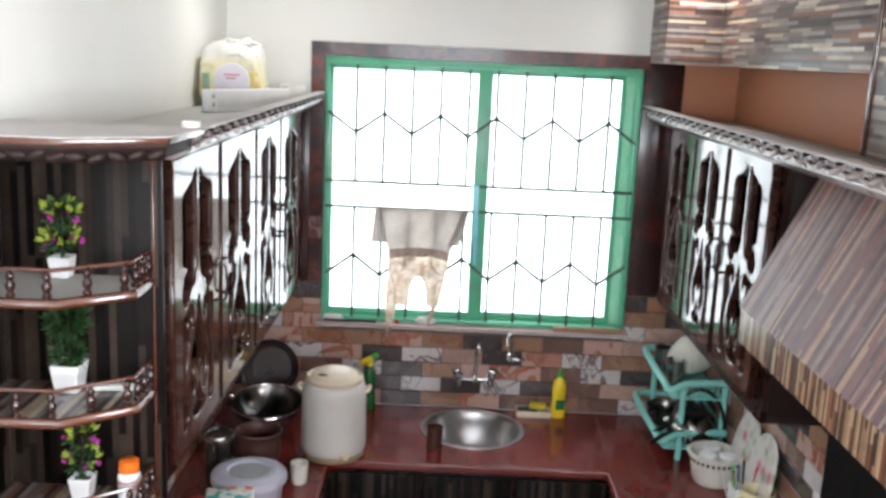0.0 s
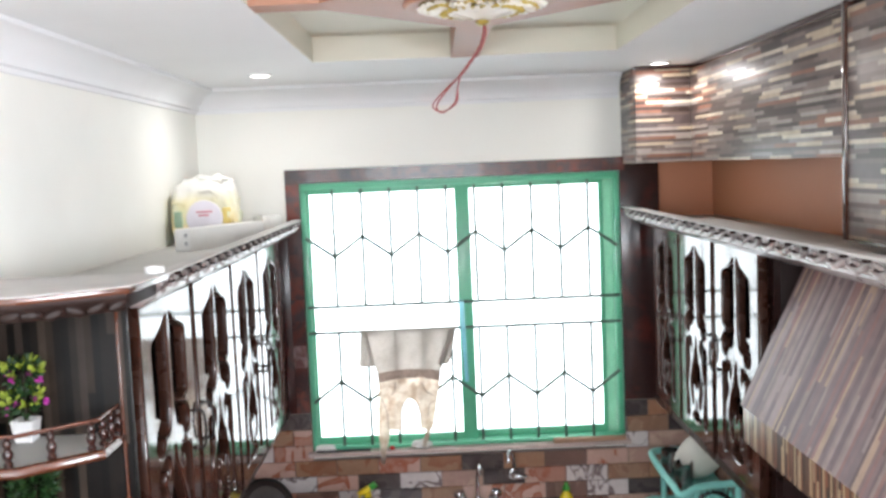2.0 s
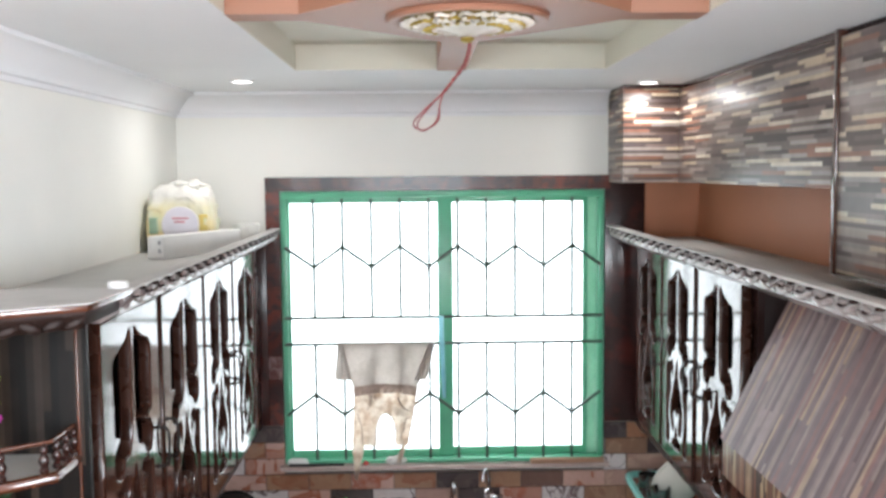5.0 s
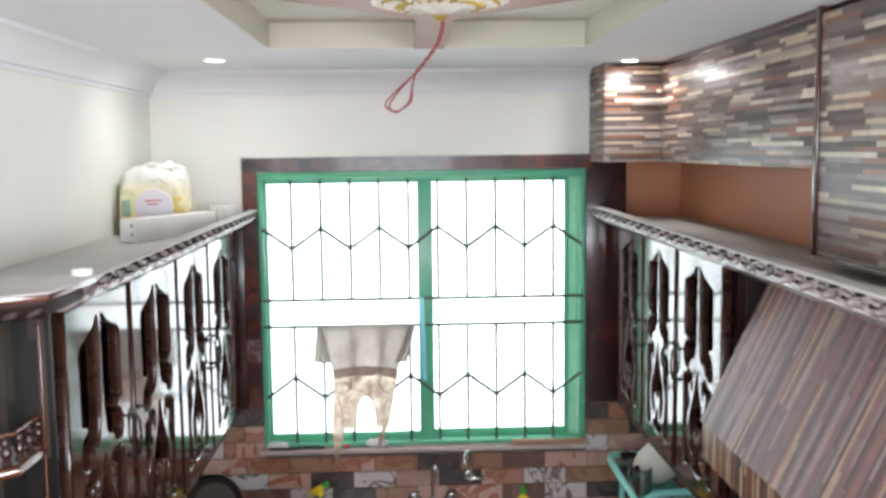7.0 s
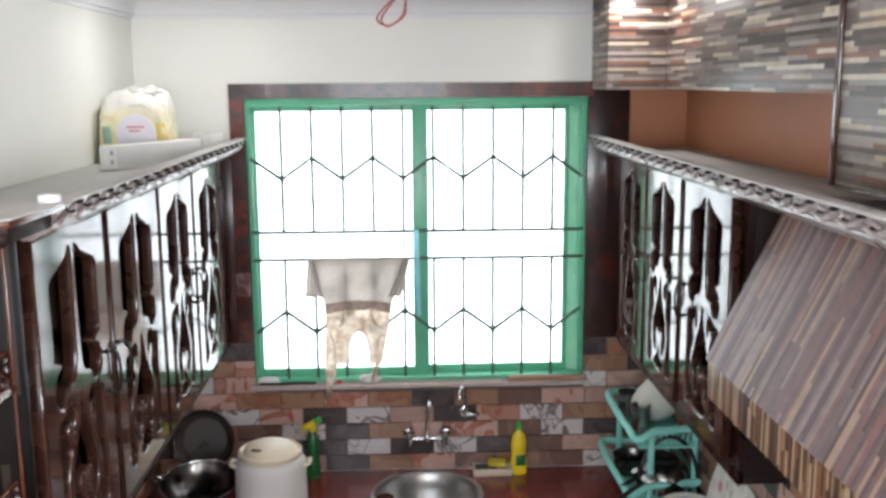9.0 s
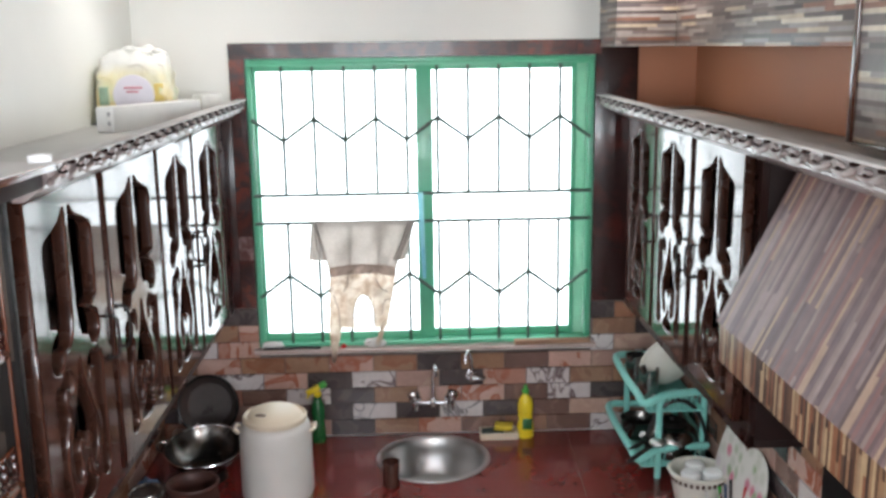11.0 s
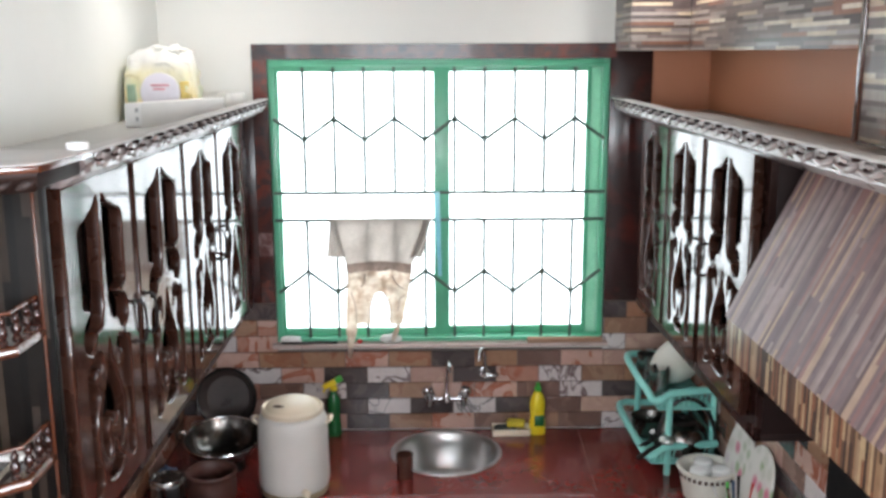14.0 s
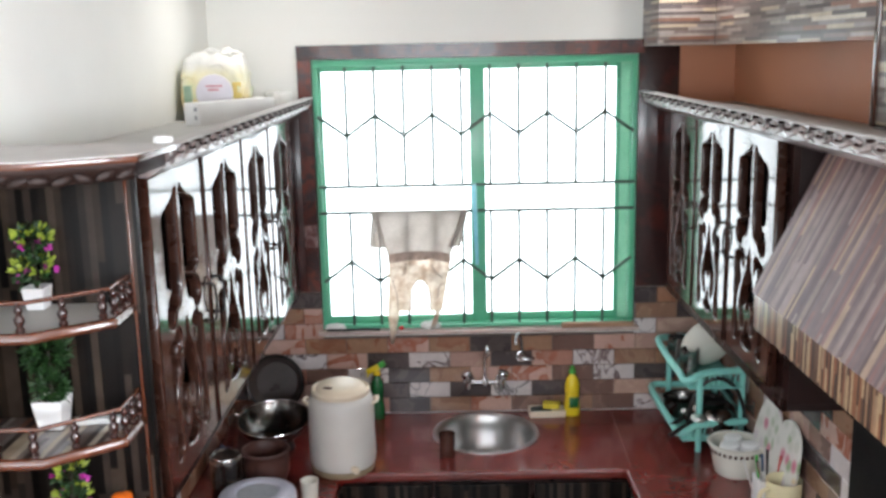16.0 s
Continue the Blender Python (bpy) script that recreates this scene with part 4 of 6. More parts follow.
def corner_shelf():
    u = thing("corner_shelf", (-1.0, 1.75, 1.47), "three-tier corner shelf with turned gallery rails and strip-laminate back", "shelf")
    part("back_panel", box(XL + 0.002, -0.80, 1.832, 1.851, 1.455, 2.311, 0.001), M_PANEL, u, "dark upright strip laminate, deepened for the dim shelf corner")
    part("side_panel", box(XL + 0.001, XL + 0.0018, 1.45, 1.832, 1.455, 2.3), M_PANEL, u, "dark upright strip laminate, deepened for the dim shelf corner")
    part("edge_strip", box(-0.822, -0.815, 1.826, 1.8315, 1.455, 2.3, 0.002), M_EDGE, u, "thin varnished edge strip")
    for z in (2.02, 1.752, 1.485):
        inner = [(-0.826, 1.8315), (-0.826, 1.703), (-0.955, 1.597), (XL + 0.003, 1.59), (XL + 0.003, 1.8315)]
        part("shelf_board", prism(inner, z - 0.022, z - 0.001), M_SHELF if z < 1.9 else M_DUSTY, u, "laminate shelf board")
        edge = sweep([(0.0, z - 0.022), (0.007, z - 0.021), (0.011, z - 0.016), (0.011, z - 0.007), (0.007, z - 0.001), (0.0, z + 0.001)], [(x - 0.004, y + 0.004) for x, y in SHELF[::-1]])
        part("shelf_edge", edge, M_EDGE, u, "red-brown moulded edge")
        # gallery rail
        rail = [(x - 0.008, y + 0.008, z + 0.062) for x, y in SHELF]
        part("rail", tube(rail, 0.0048, 8), M_EDGE, u, "thin red-brown rail")
        for (ax, ay), (bx, by), n in ((SHELF[0], SHELF[1], (0.2, 0.52, 0.85)), (SHELF[1], SHELF[2], (0.1, 0.58)), (SHELF[2], SHELF[3], (0.06, 0.4, 0.74))):
            for f in n:
                px, py = ax + (bx - ax) * f - 0.008, ay + (by - ay) * f + 0.008
                part("baluster", lathe([(0.0, 0), (0.009, 0), (0.01, 0.006), (0.006, 0.011), (0.0105, 0.021), (0.011, 0.028), (0.006, 0.037), (0.0085, 0.043), (0.0085, 0.049), (0.005, 0.054), (0.006, 0.061), (0.0, 0.062)], 10, (px, py, z + 0.001)), M_TURNED, u)
    # black colour here stands for the shade of the cavity
    part("top_board", prism([(-0.8, 1.85), (-0.8, 1.69), (-0.93, 1.59), (XL + 0.003, 1.58), (XL + 0.003, 1.85)], 2.312, 2.352), M_BLACK, u, "top board blackened for the shaded cavity")
    prof = [(-0.03, 2.316), (-0.018, 2.316), (-0.008, 2.324), (-0.004, 2.334), (0.0, 2.34), (0.004, 2.346), (0.004, 2.352), (-0.03, 2.352)]
    front = [(XL + 0.003, 1.533), (-0.905, 1.543), (-0.735, 1.655)]
    part("top_moulding", sweep(prof, front), M_UNLITWOOD, u, "top moulding darkened for its unlit side")
    # solid black block in place of an empty, shaded hollow
    part("hollow_shade_block", box(-0.815, -0.745, 1.665, 1.897, 2.318, 2.352, 0.004), M_BLACK, u, "black block standing in for the shaded hollow under the top sheet")
    rnd = random.Random(5)
    for (ax, ay), (bx, by) in zip(front, front[1:]):
        d = Vector((bx - ax, by - ay, 0))
        n = max(2, round(d.length / 0.04))
        for k in range(n):
            o = Vector((ax, ay, 0)) + d * ((k + 0.5) / n)
            own = bmesh.new()
            bmesh.ops.create_uvsphere(own, u_segments=10, v_segments=6, radius=1.0)
            turn(own, Matrix.Translation((o.x, o.y + 0.004, 2.33 + rnd.uniform(-0.004, 0.002))) @ Matrix.Rotation(math.atan2(d.y, d.x), 4, "Z") @ Matrix.Rotation(radians(rnd.uniform(-30, 30)), 4, "Y") @ Matrix.Diagonal((0.021, 0.009, 0.011, 1)))
            part("carved_leaf", own, M_UNLITWOOD, u, "carved leaf darkened for its unlit side")
    top = [(-0.717, 1.898), (-0.727, 1.65), (-0.903, 1.533), (XL + 0.003, 1.523), (XL + 0.003, 1.898)]
    part("top_sheet", prism(top, 2.3525, 2.3665, 0.002), M_EDGE, u, "red-brown varnished top sheet")
    part("dusty_cover", prism([(x + (0.004 if x > -1 else 0), y - 0.004) for x, y in top], 2.367, 2.3695), M_DUSTYTOP, u, "pale dusty top film")


corner_shelf()


# ---- range hood and upper lofts ----
def range_hood():
    ya, yb, xf = 0.95, 2.46, 0.772
    h = thing("range_hood", (0.97, 1.7, 1.74), "strip-laminate range hood cover with sloping front", "range hood")
    plan = [(xf, 1.745), (xf, 1.853), (0.985, 2.302), (XR - 0.002, 2.302), (XR - 0.002, 1.745)]
    bm = bmesh.new()
    a = [bm.verts.new((x, ya, z)) for x, z in plan]
    b = [bm.verts.new((x, yb, z)) for x, z in plan]
    bm.faces.new(a)
    bm.faces.new(b[::-1])
    for i in range(5):
        j = (i + 1) % 5
        if i == 1:
            continue
        f = bm.faces.new((a[i], b[i], b[j], a[j]))
        f.material_index = 0
    part("body", bm, M_HOODFACE, h, "brown strip laminate face", smooth=False)
    bm = bmesh.new()
    v = [bm.verts.new(p) for p in ((xf - 0.004, ya, 1.850), (xf - 0.004, yb + 0.003, 1.850), (0.985, yb + 0.003, 2.3015), (0.985, ya, 2.3015))]
    f = bm.faces.new(v)
    r = bmesh.ops.extrude_face_region(bm, geom=[f])
    bmesh.ops.translate(bm, verts=[e for e in r["geom"] if isinstance(e, bmesh.types.BMVert)], vec=(-0.004, 0, 0.002))
    part("slope_panel", bm, M_HOODTOP, h, "greyish glossy strip laminate slope", smooth=False)


range_hood()
solo("cabinet_filler", box(0.845, XR - 0.002, 0.9, 2.543, 2.3045, 2.312), M_DUSTY, "dusty grey board over the range hood", "shelf board")


def loft_cabinet():
    l = thing("loft_cabinet", (1.05, 3.2, 2.56), "high corner cabinet faced with horizontal strip laminate", "cabinet", "loft cabinets")
    part("corner_box", box(0.766, 1.018, 3.81, YB - 0.001, 2.562, ZC - 0.001, 0.002), M_LOFT, l, "strip laminate corner box")
    part("door", box(1.0, 1.02, 2.262, 3.809, 2.562, ZC - 0.02, 0.002), M_LOFT, l, "long strip laminate door")
    part("body", box(1.0205, XR - 0.001, 2.262, YB - 0.001, 2.563, ZC - 0.001), M_BLACK, l)
    part("top_trim", box(0.992, 1.0, 2.262, 3.805, ZC - 0.022, ZC - 0.001, 0.002), M_WOOD, l, "thin dark trim")
    part("top_trim", box(0.762, 1.0, 3.797, 3.8095, ZC - 0.016, ZC - 0.001, 0.002), M_WOOD, l, "thin dark trim")
    m = thing("loft_cabinet", (1.05, 1.5, 2.345), "tall high cabinet faced with horizontal strip laminate", "cabinet", "loft cabinets")
    part("door", box(0.985, 1.006, 0.9, 2.236, 2.35, ZC - 0.02, 0.002), M_LOFT, m, "strip laminate door")
    part("body", box(1.0065, XR - 0.001, 0.9, 2.258, 2.345, ZC - 0.001), M_BLACK, m)
    part("edge_trim", box(0.978, 1.006, 2.237, 2.26, 2.342, ZC - 0.001, 0.004), M_WOOD, m, "dark turned edge strip")
    part("bottom_trim", box(0.98, 1.006, 0.9, 2.236, 2.337, 2.3495, 0.003), M_WOOD, m, "dark bottom strip")


loft_cabinet()
solo("black_splash_panel", box(XR - 0.02, XR - 0.002, 0.95, 2.63, ZT + 0.001, 1.742), M_BLACKGLASS, "black panel on the wall behind the stove", "splash panel")


# ---- things on the counter ----
def vessel(profile, wall, seg=40, at=(0, 0, 0)):
    """An open pot: the outer profile from the base centre up, doubled inwards by the wall."""
    inner = [(max(0.0, r - wall), z) for r, z in reversed(profile)]
    inner[-1] = (0.0, profile[0][1] + wall)
    inner = [(r, max(z, profile[0][1] + wall)) for r, z in inner]
    return lathe(profile + inner, seg, at)


def water_cooler():
    x, y, z = -0.578, 3.505, ZT
    c = thing("water_cooler", (x, y, z), "beige plastic insulated water cooler with domed lid and tap", "water cooler")
    part("foot_ring", lathe([(0, 0.0), (0.122, 0.0), (0.13, 0.006), (0.133, 0.022), (0.128, 0.03), (0, 0.03)], 48, (x, y, z + 0.0005)), M_FOOT, c, "yellowed brown foot ring")
    part("body", lathe([(0, 0.0305), (0.13, 0.0305), (0.1375, 0.045), (0.139, 0.06), (0.136, 0.27), (0.134, 0.305), (0.128, 0.322), (0.118, 0.331), (0, 0.332)], 56, (x, y, z)), M_BEIGE, c)
    lid = part("lid", lathe([(0, 0.3325), (0.118, 0.3325), (0.1225, 0.34), (0.122, 0.353), (0.115, 0.36), (0.108, 0.352), (0.102, 0.352), (0.097, 0.363), (0.08, 0.376), (0.045, 0.383), (0, 0.385)], 56, (x, y, z)), M_CREAM, c, "cream domed screw lid")
    part("lid_grip", tube([(x - 0.06 + 0.01 * k, y - 0.055 - 0.016 * math.sin(k * 0.63), z + 0.379 - 0.0016 * (k - 2) ** 2) for k in range(6)], 0.005, 8), M_CLAY, lid, "moulded grip")
    tap = part("tap", turn(lathe([(0, 0), (0.014, 0), (0.014, 0.02), (0.01, 0.024), (0.01, 0.04), (0, 0.041)], 16), Matrix.Translation((x + 0.055, y - 0.124, z + 0.05)) @ Matrix.Rotation(radians(90), 4, "X") @ Matrix.Rotation(radians(24), 4, "Y")), M_CREAM, c, "cream push tap")
    part("tap_lever", box(x + 0.058, x + 0.082, y - 0.165, y - 0.15, z + 0.046, z + 0.07, 0.004), M_CREAM, tap)
    for s in (-1, 1):
        part("side_handle", tube([(x + s * 0.132, y - 0.03, z + 0.295), (x + s * 0.15, y - 0.025, z + 0.305), (x + s * 0.153, y, z + 0.307), (x + s * 0.15, y + 0.025, z + 0.305), (x + s * 0.132, y + 0.03, z + 0.295)], 0.007, 8), M_CREAM, c, "small carry lug")


water_cooler()


def spray_bottle():
    x, y, z = -0.472, 4.06, ZT
    b = thing("spray_bottle", (x, y, z), "dark green spray bottle with yellow trigger head", "spray bottle")
    part("body", lathe([(0, 0.0005), (0.03, 0.0005), (0.033, 0.006), (0.032, 0.05), (0.027, 0.1), (0.03, 0.14), (0.027, 0.18), (0.015, 0.2), (0.0135, 0.215), (0, 0.215)], 28, (x, y, z)), M_BGREEN, b)
    part("collar", lathe([(0, 0.2155), (0.017, 0.2155), (0.017, 0.232), (0.012, 0.236), (0, 0.236)], 20, (x, y, z)), M_YELLOW, b)
    own = box(-0.045, 0.02, -0.011, 0.011, 0, 0.026, 0.005)
    part("spray_head", turn(own, Matrix.Translation((x, y, z + 0.237)) @ Matrix.Rotation(radians(-28), 4, "Y")), M_YELLOW, b, "yellow spray head")
    part("trigger", tube([(x - 0.01, y, z + 0.238), (x - 0.035, y, z + 0.228), (x - 0.045, y, z + 0.205)], 0.005, 8), M_YELLOW, b)
    own = box(0.018, 0.05, -0.012, 0.012, -0.002, 0.024, 0.005)
    part("back_cap", turn(own, Matrix.Translation((x, y, z + 0.24)) @ Matrix.Rotation(radians(-28), 4, "Y")), M_LGREEN, b, "green rear cap")


spray_bottle()


def soap_bottle():
    x, y, z = 0.452, 4.05, ZT
    b = thing("soap_bottle", (x, y, z), "yellow dish soap bottle with green cap", "bottle")
    own = lathe([(0, 0.0005), (0.034, 0.0005), (0.038, 0.008), (0.037, 0.05), (0.03, 0.085), (0.033, 0.12), (0.035, 0.15), (0.026, 0.185), (0.013, 0.2), (0.013, 0.208), (0, 0.208)], 28)
    part("body", turn(own, Matrix.Translation((x, y, z)) @ Matrix.Diagonal((1, 0.68, 1, 1))), M_YELLOW, b)
    part("label_patch", turn(box(-0.022, 0.022, -0.003, 0.003, 0, 0.05, 0.002), Matrix.Translation((x + 0.006, y - 0.0245, z + 0.045))), M_BGREEN, b, "dark green label patch")
    part("cap", lathe([(0, 0.2085), (0.016, 0.2085), (0.016, 0.222), (0.009, 0.228), (0.008, 0.244), (0, 0.246)], 20, (x, y, z)), M_LGREEN, b, "green flip cap")


soap_bottle()


def soap_tray():
    x, y, z = 0.333, 4.055, ZT
    t = thing("soap_tray", (x, y, z), "cream plastic tray holding sponges", "soap tray")
    bm = prism([(x - 0.085, y - 0.04), (x + 0.085, y - 0.04), (x + 0.085, y + 0.045), (x - 0.085, y + 0.045)], z + 0.0005, z + 0.008, 0.003)
    for a in ((x - 0.085, x - 0.078, y - 0.04, y + 0.045), (x + 0.078, x + 0.085, y - 0.04, y + 0.045), (x - 0.078, x + 0.078, y - 0.04, y - 0.033), (x - 0.078, x + 0.078, y + 0.038, y + 0.045)):
        box(*a, z + 0.008, z + 0.032, 0.002, bm=bm)
    part("dish", bm, M_CREAM, t)
    own = box(-0.045, 0.045, -0.03, 0.03, 0, 0.026, 0.006)
    solo("sponge", turn(own, Matrix.Rotation(radians(10), 4, "Z")), M_SCOUR, "dark scouring pad in the soap tray", "sponge").location = (x - 0.028, y + 0.002, z + 0.009)
    own = box(-0.04, 0.04, -0.026, 0.026, 0, 0.026, 0.005)
    solo("sponge", turn(own, Matrix.Rotation(radians(-12), 4, "Z")), M_SPONGE, "yellow sponge with a dark scrubbing side", "sponge").location = (x + 0.022, y + 0.004, z + 0.0355)


soap_tray()


def cup(name, x, y, z, r, h, mat, label, cat="cup", wall=0.003, taper=0.88):
    ob = solo(name, vessel([(0, 0), (r * taper, 0), (r * taper + 0.002, 0.004), (r * (taper + 1) / 2, h * 0.5), (r, h)], wall, 36), mat, label, cat)
    ob.location = (x, y, z)
    return ob


cup("tumbler", -0.142, 3.6, ZT + 0.0005, 0.036, 0.105, M_CUP, "dark brown tumbler beside the sink")


def wall_mixer():
    x, y, z = 0.04, YB - 0.016, 1.018
    t = thing("wall_mixer_tap", (x, y, z), "chrome wall-mounted mixer tap with tall spout", "tap")
    part("body", tube([(x - 0.078, y - 0.05, z), (x + 0.078, y - 0.05, z)], 0.0085, 14), M_CHROME, t)
    part("spout_base", lathe([(0, -0.016), (0.012, -0.016), (0.0165, -0.008), (0.0165, 0.012), (0.011, 0.026), (0, 0.026)], 20, (x, y - 0.05, z)), M_CHROME, t, "chrome spout base")
    for s in (-1, 1):
        hx = x + s * 0.078
        part("wall_inlet", tube([(hx, y, z), (hx, y - 0.05, z)], 0.012, 12), M_CHROME, t)
        part("swivel", lathe([(0, -0.034), (0.012, -0.034), (0.014, -0.02), (0.017, -0.01), (0.016, 0.006), (0, 0.006)], 16, (hx, y - 0.05, z)), M_CHROME, t, "chrome swivel nut")
        part("flange", turn(lathe([(0, 0), (0.028, 0), (0.026, 0.006), (0.014, 0.009), (0, 0.009)], 20), Matrix.Translation((hx, y + 0.0005, z)) @ Matrix.Rotation(radians(90), 4, "X")), M_CHROME, t)
        part("knob", turn(lathe([(0, 0), (0.011, 0), (0.014, 0.016), (0.025, 0.019), (0.029, 0.032), (0.024, 0.047), (0.01, 0.052), (0, 0.052)], 12), Matrix.Translation((hx, y - 0.05, z + 0.006)) @ Matrix.Rotation(radians(s * 14), 4, "Y")), M_CHROME, t, "chrome star knob")
    pts = smooth_line([(x, y - 0.05, z), (x, y - 0.052, z + 0.08), (x + 0.005, y - 0.055, z + 0.15), (x + 0.008, y - 0.085, z + 0.186), (x + 0.01, y - 0.13, z + 0.18), (x + 0.012, y - 0.15, z + 0.155)], 5)
    part("spout", tube(pts, 0.0085, 12), M_CHROME, t, "tall curved spout")


wall_mixer()


def filter_tap():
    x, y, z = 0.215, YB - 0.016, 1.125
    t = thing("swan_neck_tap", (x, y, z), "small chrome swan-neck tap on the tiled wall", "tap")
    part("body", tube([(x, y, z), (x, y - 0.05, z)], 0.014, 14), M_CHROME, t)
    part("flange", turn(lathe([(0, 0), (0.027, 0), (0.025, 0.006), (0.015, 0.009), (0, 0.009)], 20), Matrix.Translation((x, y + 0.0005, z)) @ Matrix.Rotation(radians(90), 4, "X")), M_CHROME, t)
    pts = smooth_line([(x, y - 0.04, z), (x - 0.002, y - 0.042, z + 0.07), (x - 0.008, y - 0.05, z + 0.118), (x - 0.018, y - 0.075, z + 0.135), (x - 0.03, y - 0.1, z + 0.118), (x - 0.032, y - 0.108, z + 0.09)], 5)
    part("spout", tube(pts, 0.0085, 12), M_CHROME, t, "swan-neck spout")
    part("lever", tube([(x + 0.004, y - 0.05, z + 0.004), (x + 0.04, y - 0.06, z + 0.002), (x + 0.058, y - 0.065, z + 0.012)], [0.012, 0.008, 0.01], 10), M_CHROME, t)


filter_tap()


def frying_pan():
    p = thing("frying_pan", (-0.95, 4.08, ZT), "black iron pan leaning on the tiled wall", "pan")
    m = Matrix.Translation((-0.95, 4.05, ZT + 0.187)) @ Matrix.Rotation(radians(76), 4, "X")
    part("pan_body", turn(vessel([(0, -0.03), (0.1, -0.03), (0.115, -0.01), (0.128, 0.012), (0.132, 0.014)], 0.004, 44), m), M_PANIN, p, "dark seasoned pan inside")
    part("rim", turn(tube([(0.13 * math.cos(a * math.pi / 20), 0.13 * math.sin(a * math.pi / 20), 0.013) for a in range(40)], 0.006, 8, True), m), M_IRON, p, "rolled rim")
    part("handle", turn(tube([(0.02, 0.125, 0.01), (0.03, 0.19, 0.03)], [0.009, 0.006], 8), m @ Matrix.Rotation(radians(150), 4, "Z")), M_IRON, p)


frying_pan()


def wok():
    x, y, z = -0.9, 3.72, ZT + 0.03
    w = thing("steel_wok", (x, y, ZT), "wide polished steel wok resting on a stand", "wok")
    m = Matrix.Translation((x, y, z)) @ Matrix.Rotation(radians(9), 4, "X")
    prof = [(0, 0.02), (0.06, 0.024), (0.11, 0.045), (0.145, 0.085), (0.158, 0.12)]
    part("bowl", turn(vessel(prof, 0.003, 56), m), M_DARKSTEEL, w)
    part("rim", turn(tube([(0.158 * math.cos(a * math.pi / 28), 0.158 * math.sin(a * math.pi / 28), 0.12) for a in range(56)], 0.0035, 6, True), m), M_CHROME, w, "bright rolled rim")
    part("stand", lathe([(0.075, 0.0005), (0.085, 0.0005), (0.07, 0.06), (0.062, 0.06), (0.075, 0.0005)], 32, (x, y, ZT)), M_IRON, w, "dark ring stand")
    for s in (-1, 1):
        part("ear", turn(tube([(s * 0.155, -0.035, 0.115), (s * 0.18, -0.03, 0.125), (s * 0.188, 0, 0.128), (s * 0.18, 0.03, 0.125), (s * 0.155, 0.035, 0.115)], 0.005, 8), m), M_DARKSTEEL, w, "side ear")


wok()


def clay_pot():
    x, y = -0.872, 3.36
    solo("clay_pot", vessel([(0, 0), (0.06, 0), (0.075, 0.015), (0.092, 0.06), (0.094, 0.1), (0.088, 0.125), (0.094, 0.14), (0.099, 0.15), (0.096, 0.156)], 0.008, 44), M_CLAY, "brown clay cooking pot on the counter", "pot").location = (x, y, ZT + 0.0005)


clay_pot()


def food_tub():
    x, y, z = -0.845, 3.04, ZT
    t = thing("food_tub", (x, y, z), "large round tub with cloudy lilac lid", "tub")
    part("tub_body", vessel([(0, 0.0005), (0.115, 0.0005), (0.122, 0.01), (0.134, 0.1)], 0.003, 48, (x, y, z)), M_LILAC, t)
    lid = part("lid", lathe([(0, 0.101), (0.139, 0.101), (0.141, 0.088), (0.144, 0.088), (0.143, 0.108), (0.138, 0.116), (0.122, 0.118), (0.116, 0.124), (0.1, 0.128), (0.084, 0.126), (0.078, 0.117), (0, 0.116)], 56, (x, y, z)), M_LILAC, t, "cloudy lilac lid")
    part("recess", lathe([(0, 0.1172), (0.06, 0.1176), (0.076, 0.1182), (0.076, 0.1188), (0.03, 0.1215), (0, 0.1225)], 40, (x, y, z)), M_PALEGREY, lid, "grey sunken middle")


food_tub()


def floral_box():
    m, nt, bsdf = nodes_of("floral_print")
    v = nt.nodes.new("ShaderNodeTexVoronoi")
    v.inputs["Scale"].default_value = 38
    nt.links.new(nt.nodes.new("ShaderNodeTexCoord").outputs["Object"], v.inputs["Vector"])
    sep = nt.nodes.new("ShaderNodeSeparateColor")
    nt.links.new(v.outputs["Color"], sep.inputs[0])
    c = ramp(nt, sep.outputs[0], [(0, (0.65, 0.72, 0.7)), (0.3, (0.07, 0.35, 0.33)), (0.5, (0.7, 0.5, 0.4)), (0.7, (0.75, 0.12, 0.06)), (0.85, (0.8, 0.75, 0.65))], True)
    nt.links.new(c, bsdf.inputs["Base Color"])
    bsdf.inputs["Roughness"].default_value = 0.35
    own = box(-0.085, 0.085, -0.06, 0.06, 0, 0.13, 0.01)
    for q in own.verts:
        q.co.x += 0.006 * math.sin(40 * q.co.z + 9 * q.co.y)
    solo("snack_bag", turn(own, Matrix.Rotation(radians(14), 4, "Z")), m, "floral printed packet on the counter", "packet").location = (-0.865, 2.83, ZT + 0.0005)


floral_box()
cup("cup", -0.678, 3.21, ZT + 0.0005, 0.036, 0.085, M_OFFWHITE, "small off-white plastic cup on the counter", wall=0.003, taper=0.8)


def steel_jar():
    x, y, z = -1.0, 3.22, ZT
    j = thing("steel_canister", (x, y, z), "steel canister with flat lid, darkened for the shade beneath the cabinet", "canister")
    # dark steel here holds the shade under the cabinet in its colour
    part("body", lathe([(0, 0.0005), (0.055, 0.0005), (0.06, 0.01), (0.06, 0.09), (0.064, 0.095), (0.064, 0.1), (0.06, 0.105), (0.06, 0.17), (0, 0.17)], 40, (x, y, z)), M_DARKSTEEL, j)
    part("lid", lathe([(0, 0.1705), (0.063, 0.1705), (0.064, 0.176), (0.064, 0.19), (0.06, 0.196), (0.052, 0.196), (0.048, 0.19), (0, 0.188)], 40, (x, y, z)), M_DULLSTEEL, j, "flat steel lid with raised edge")


steel_jar()


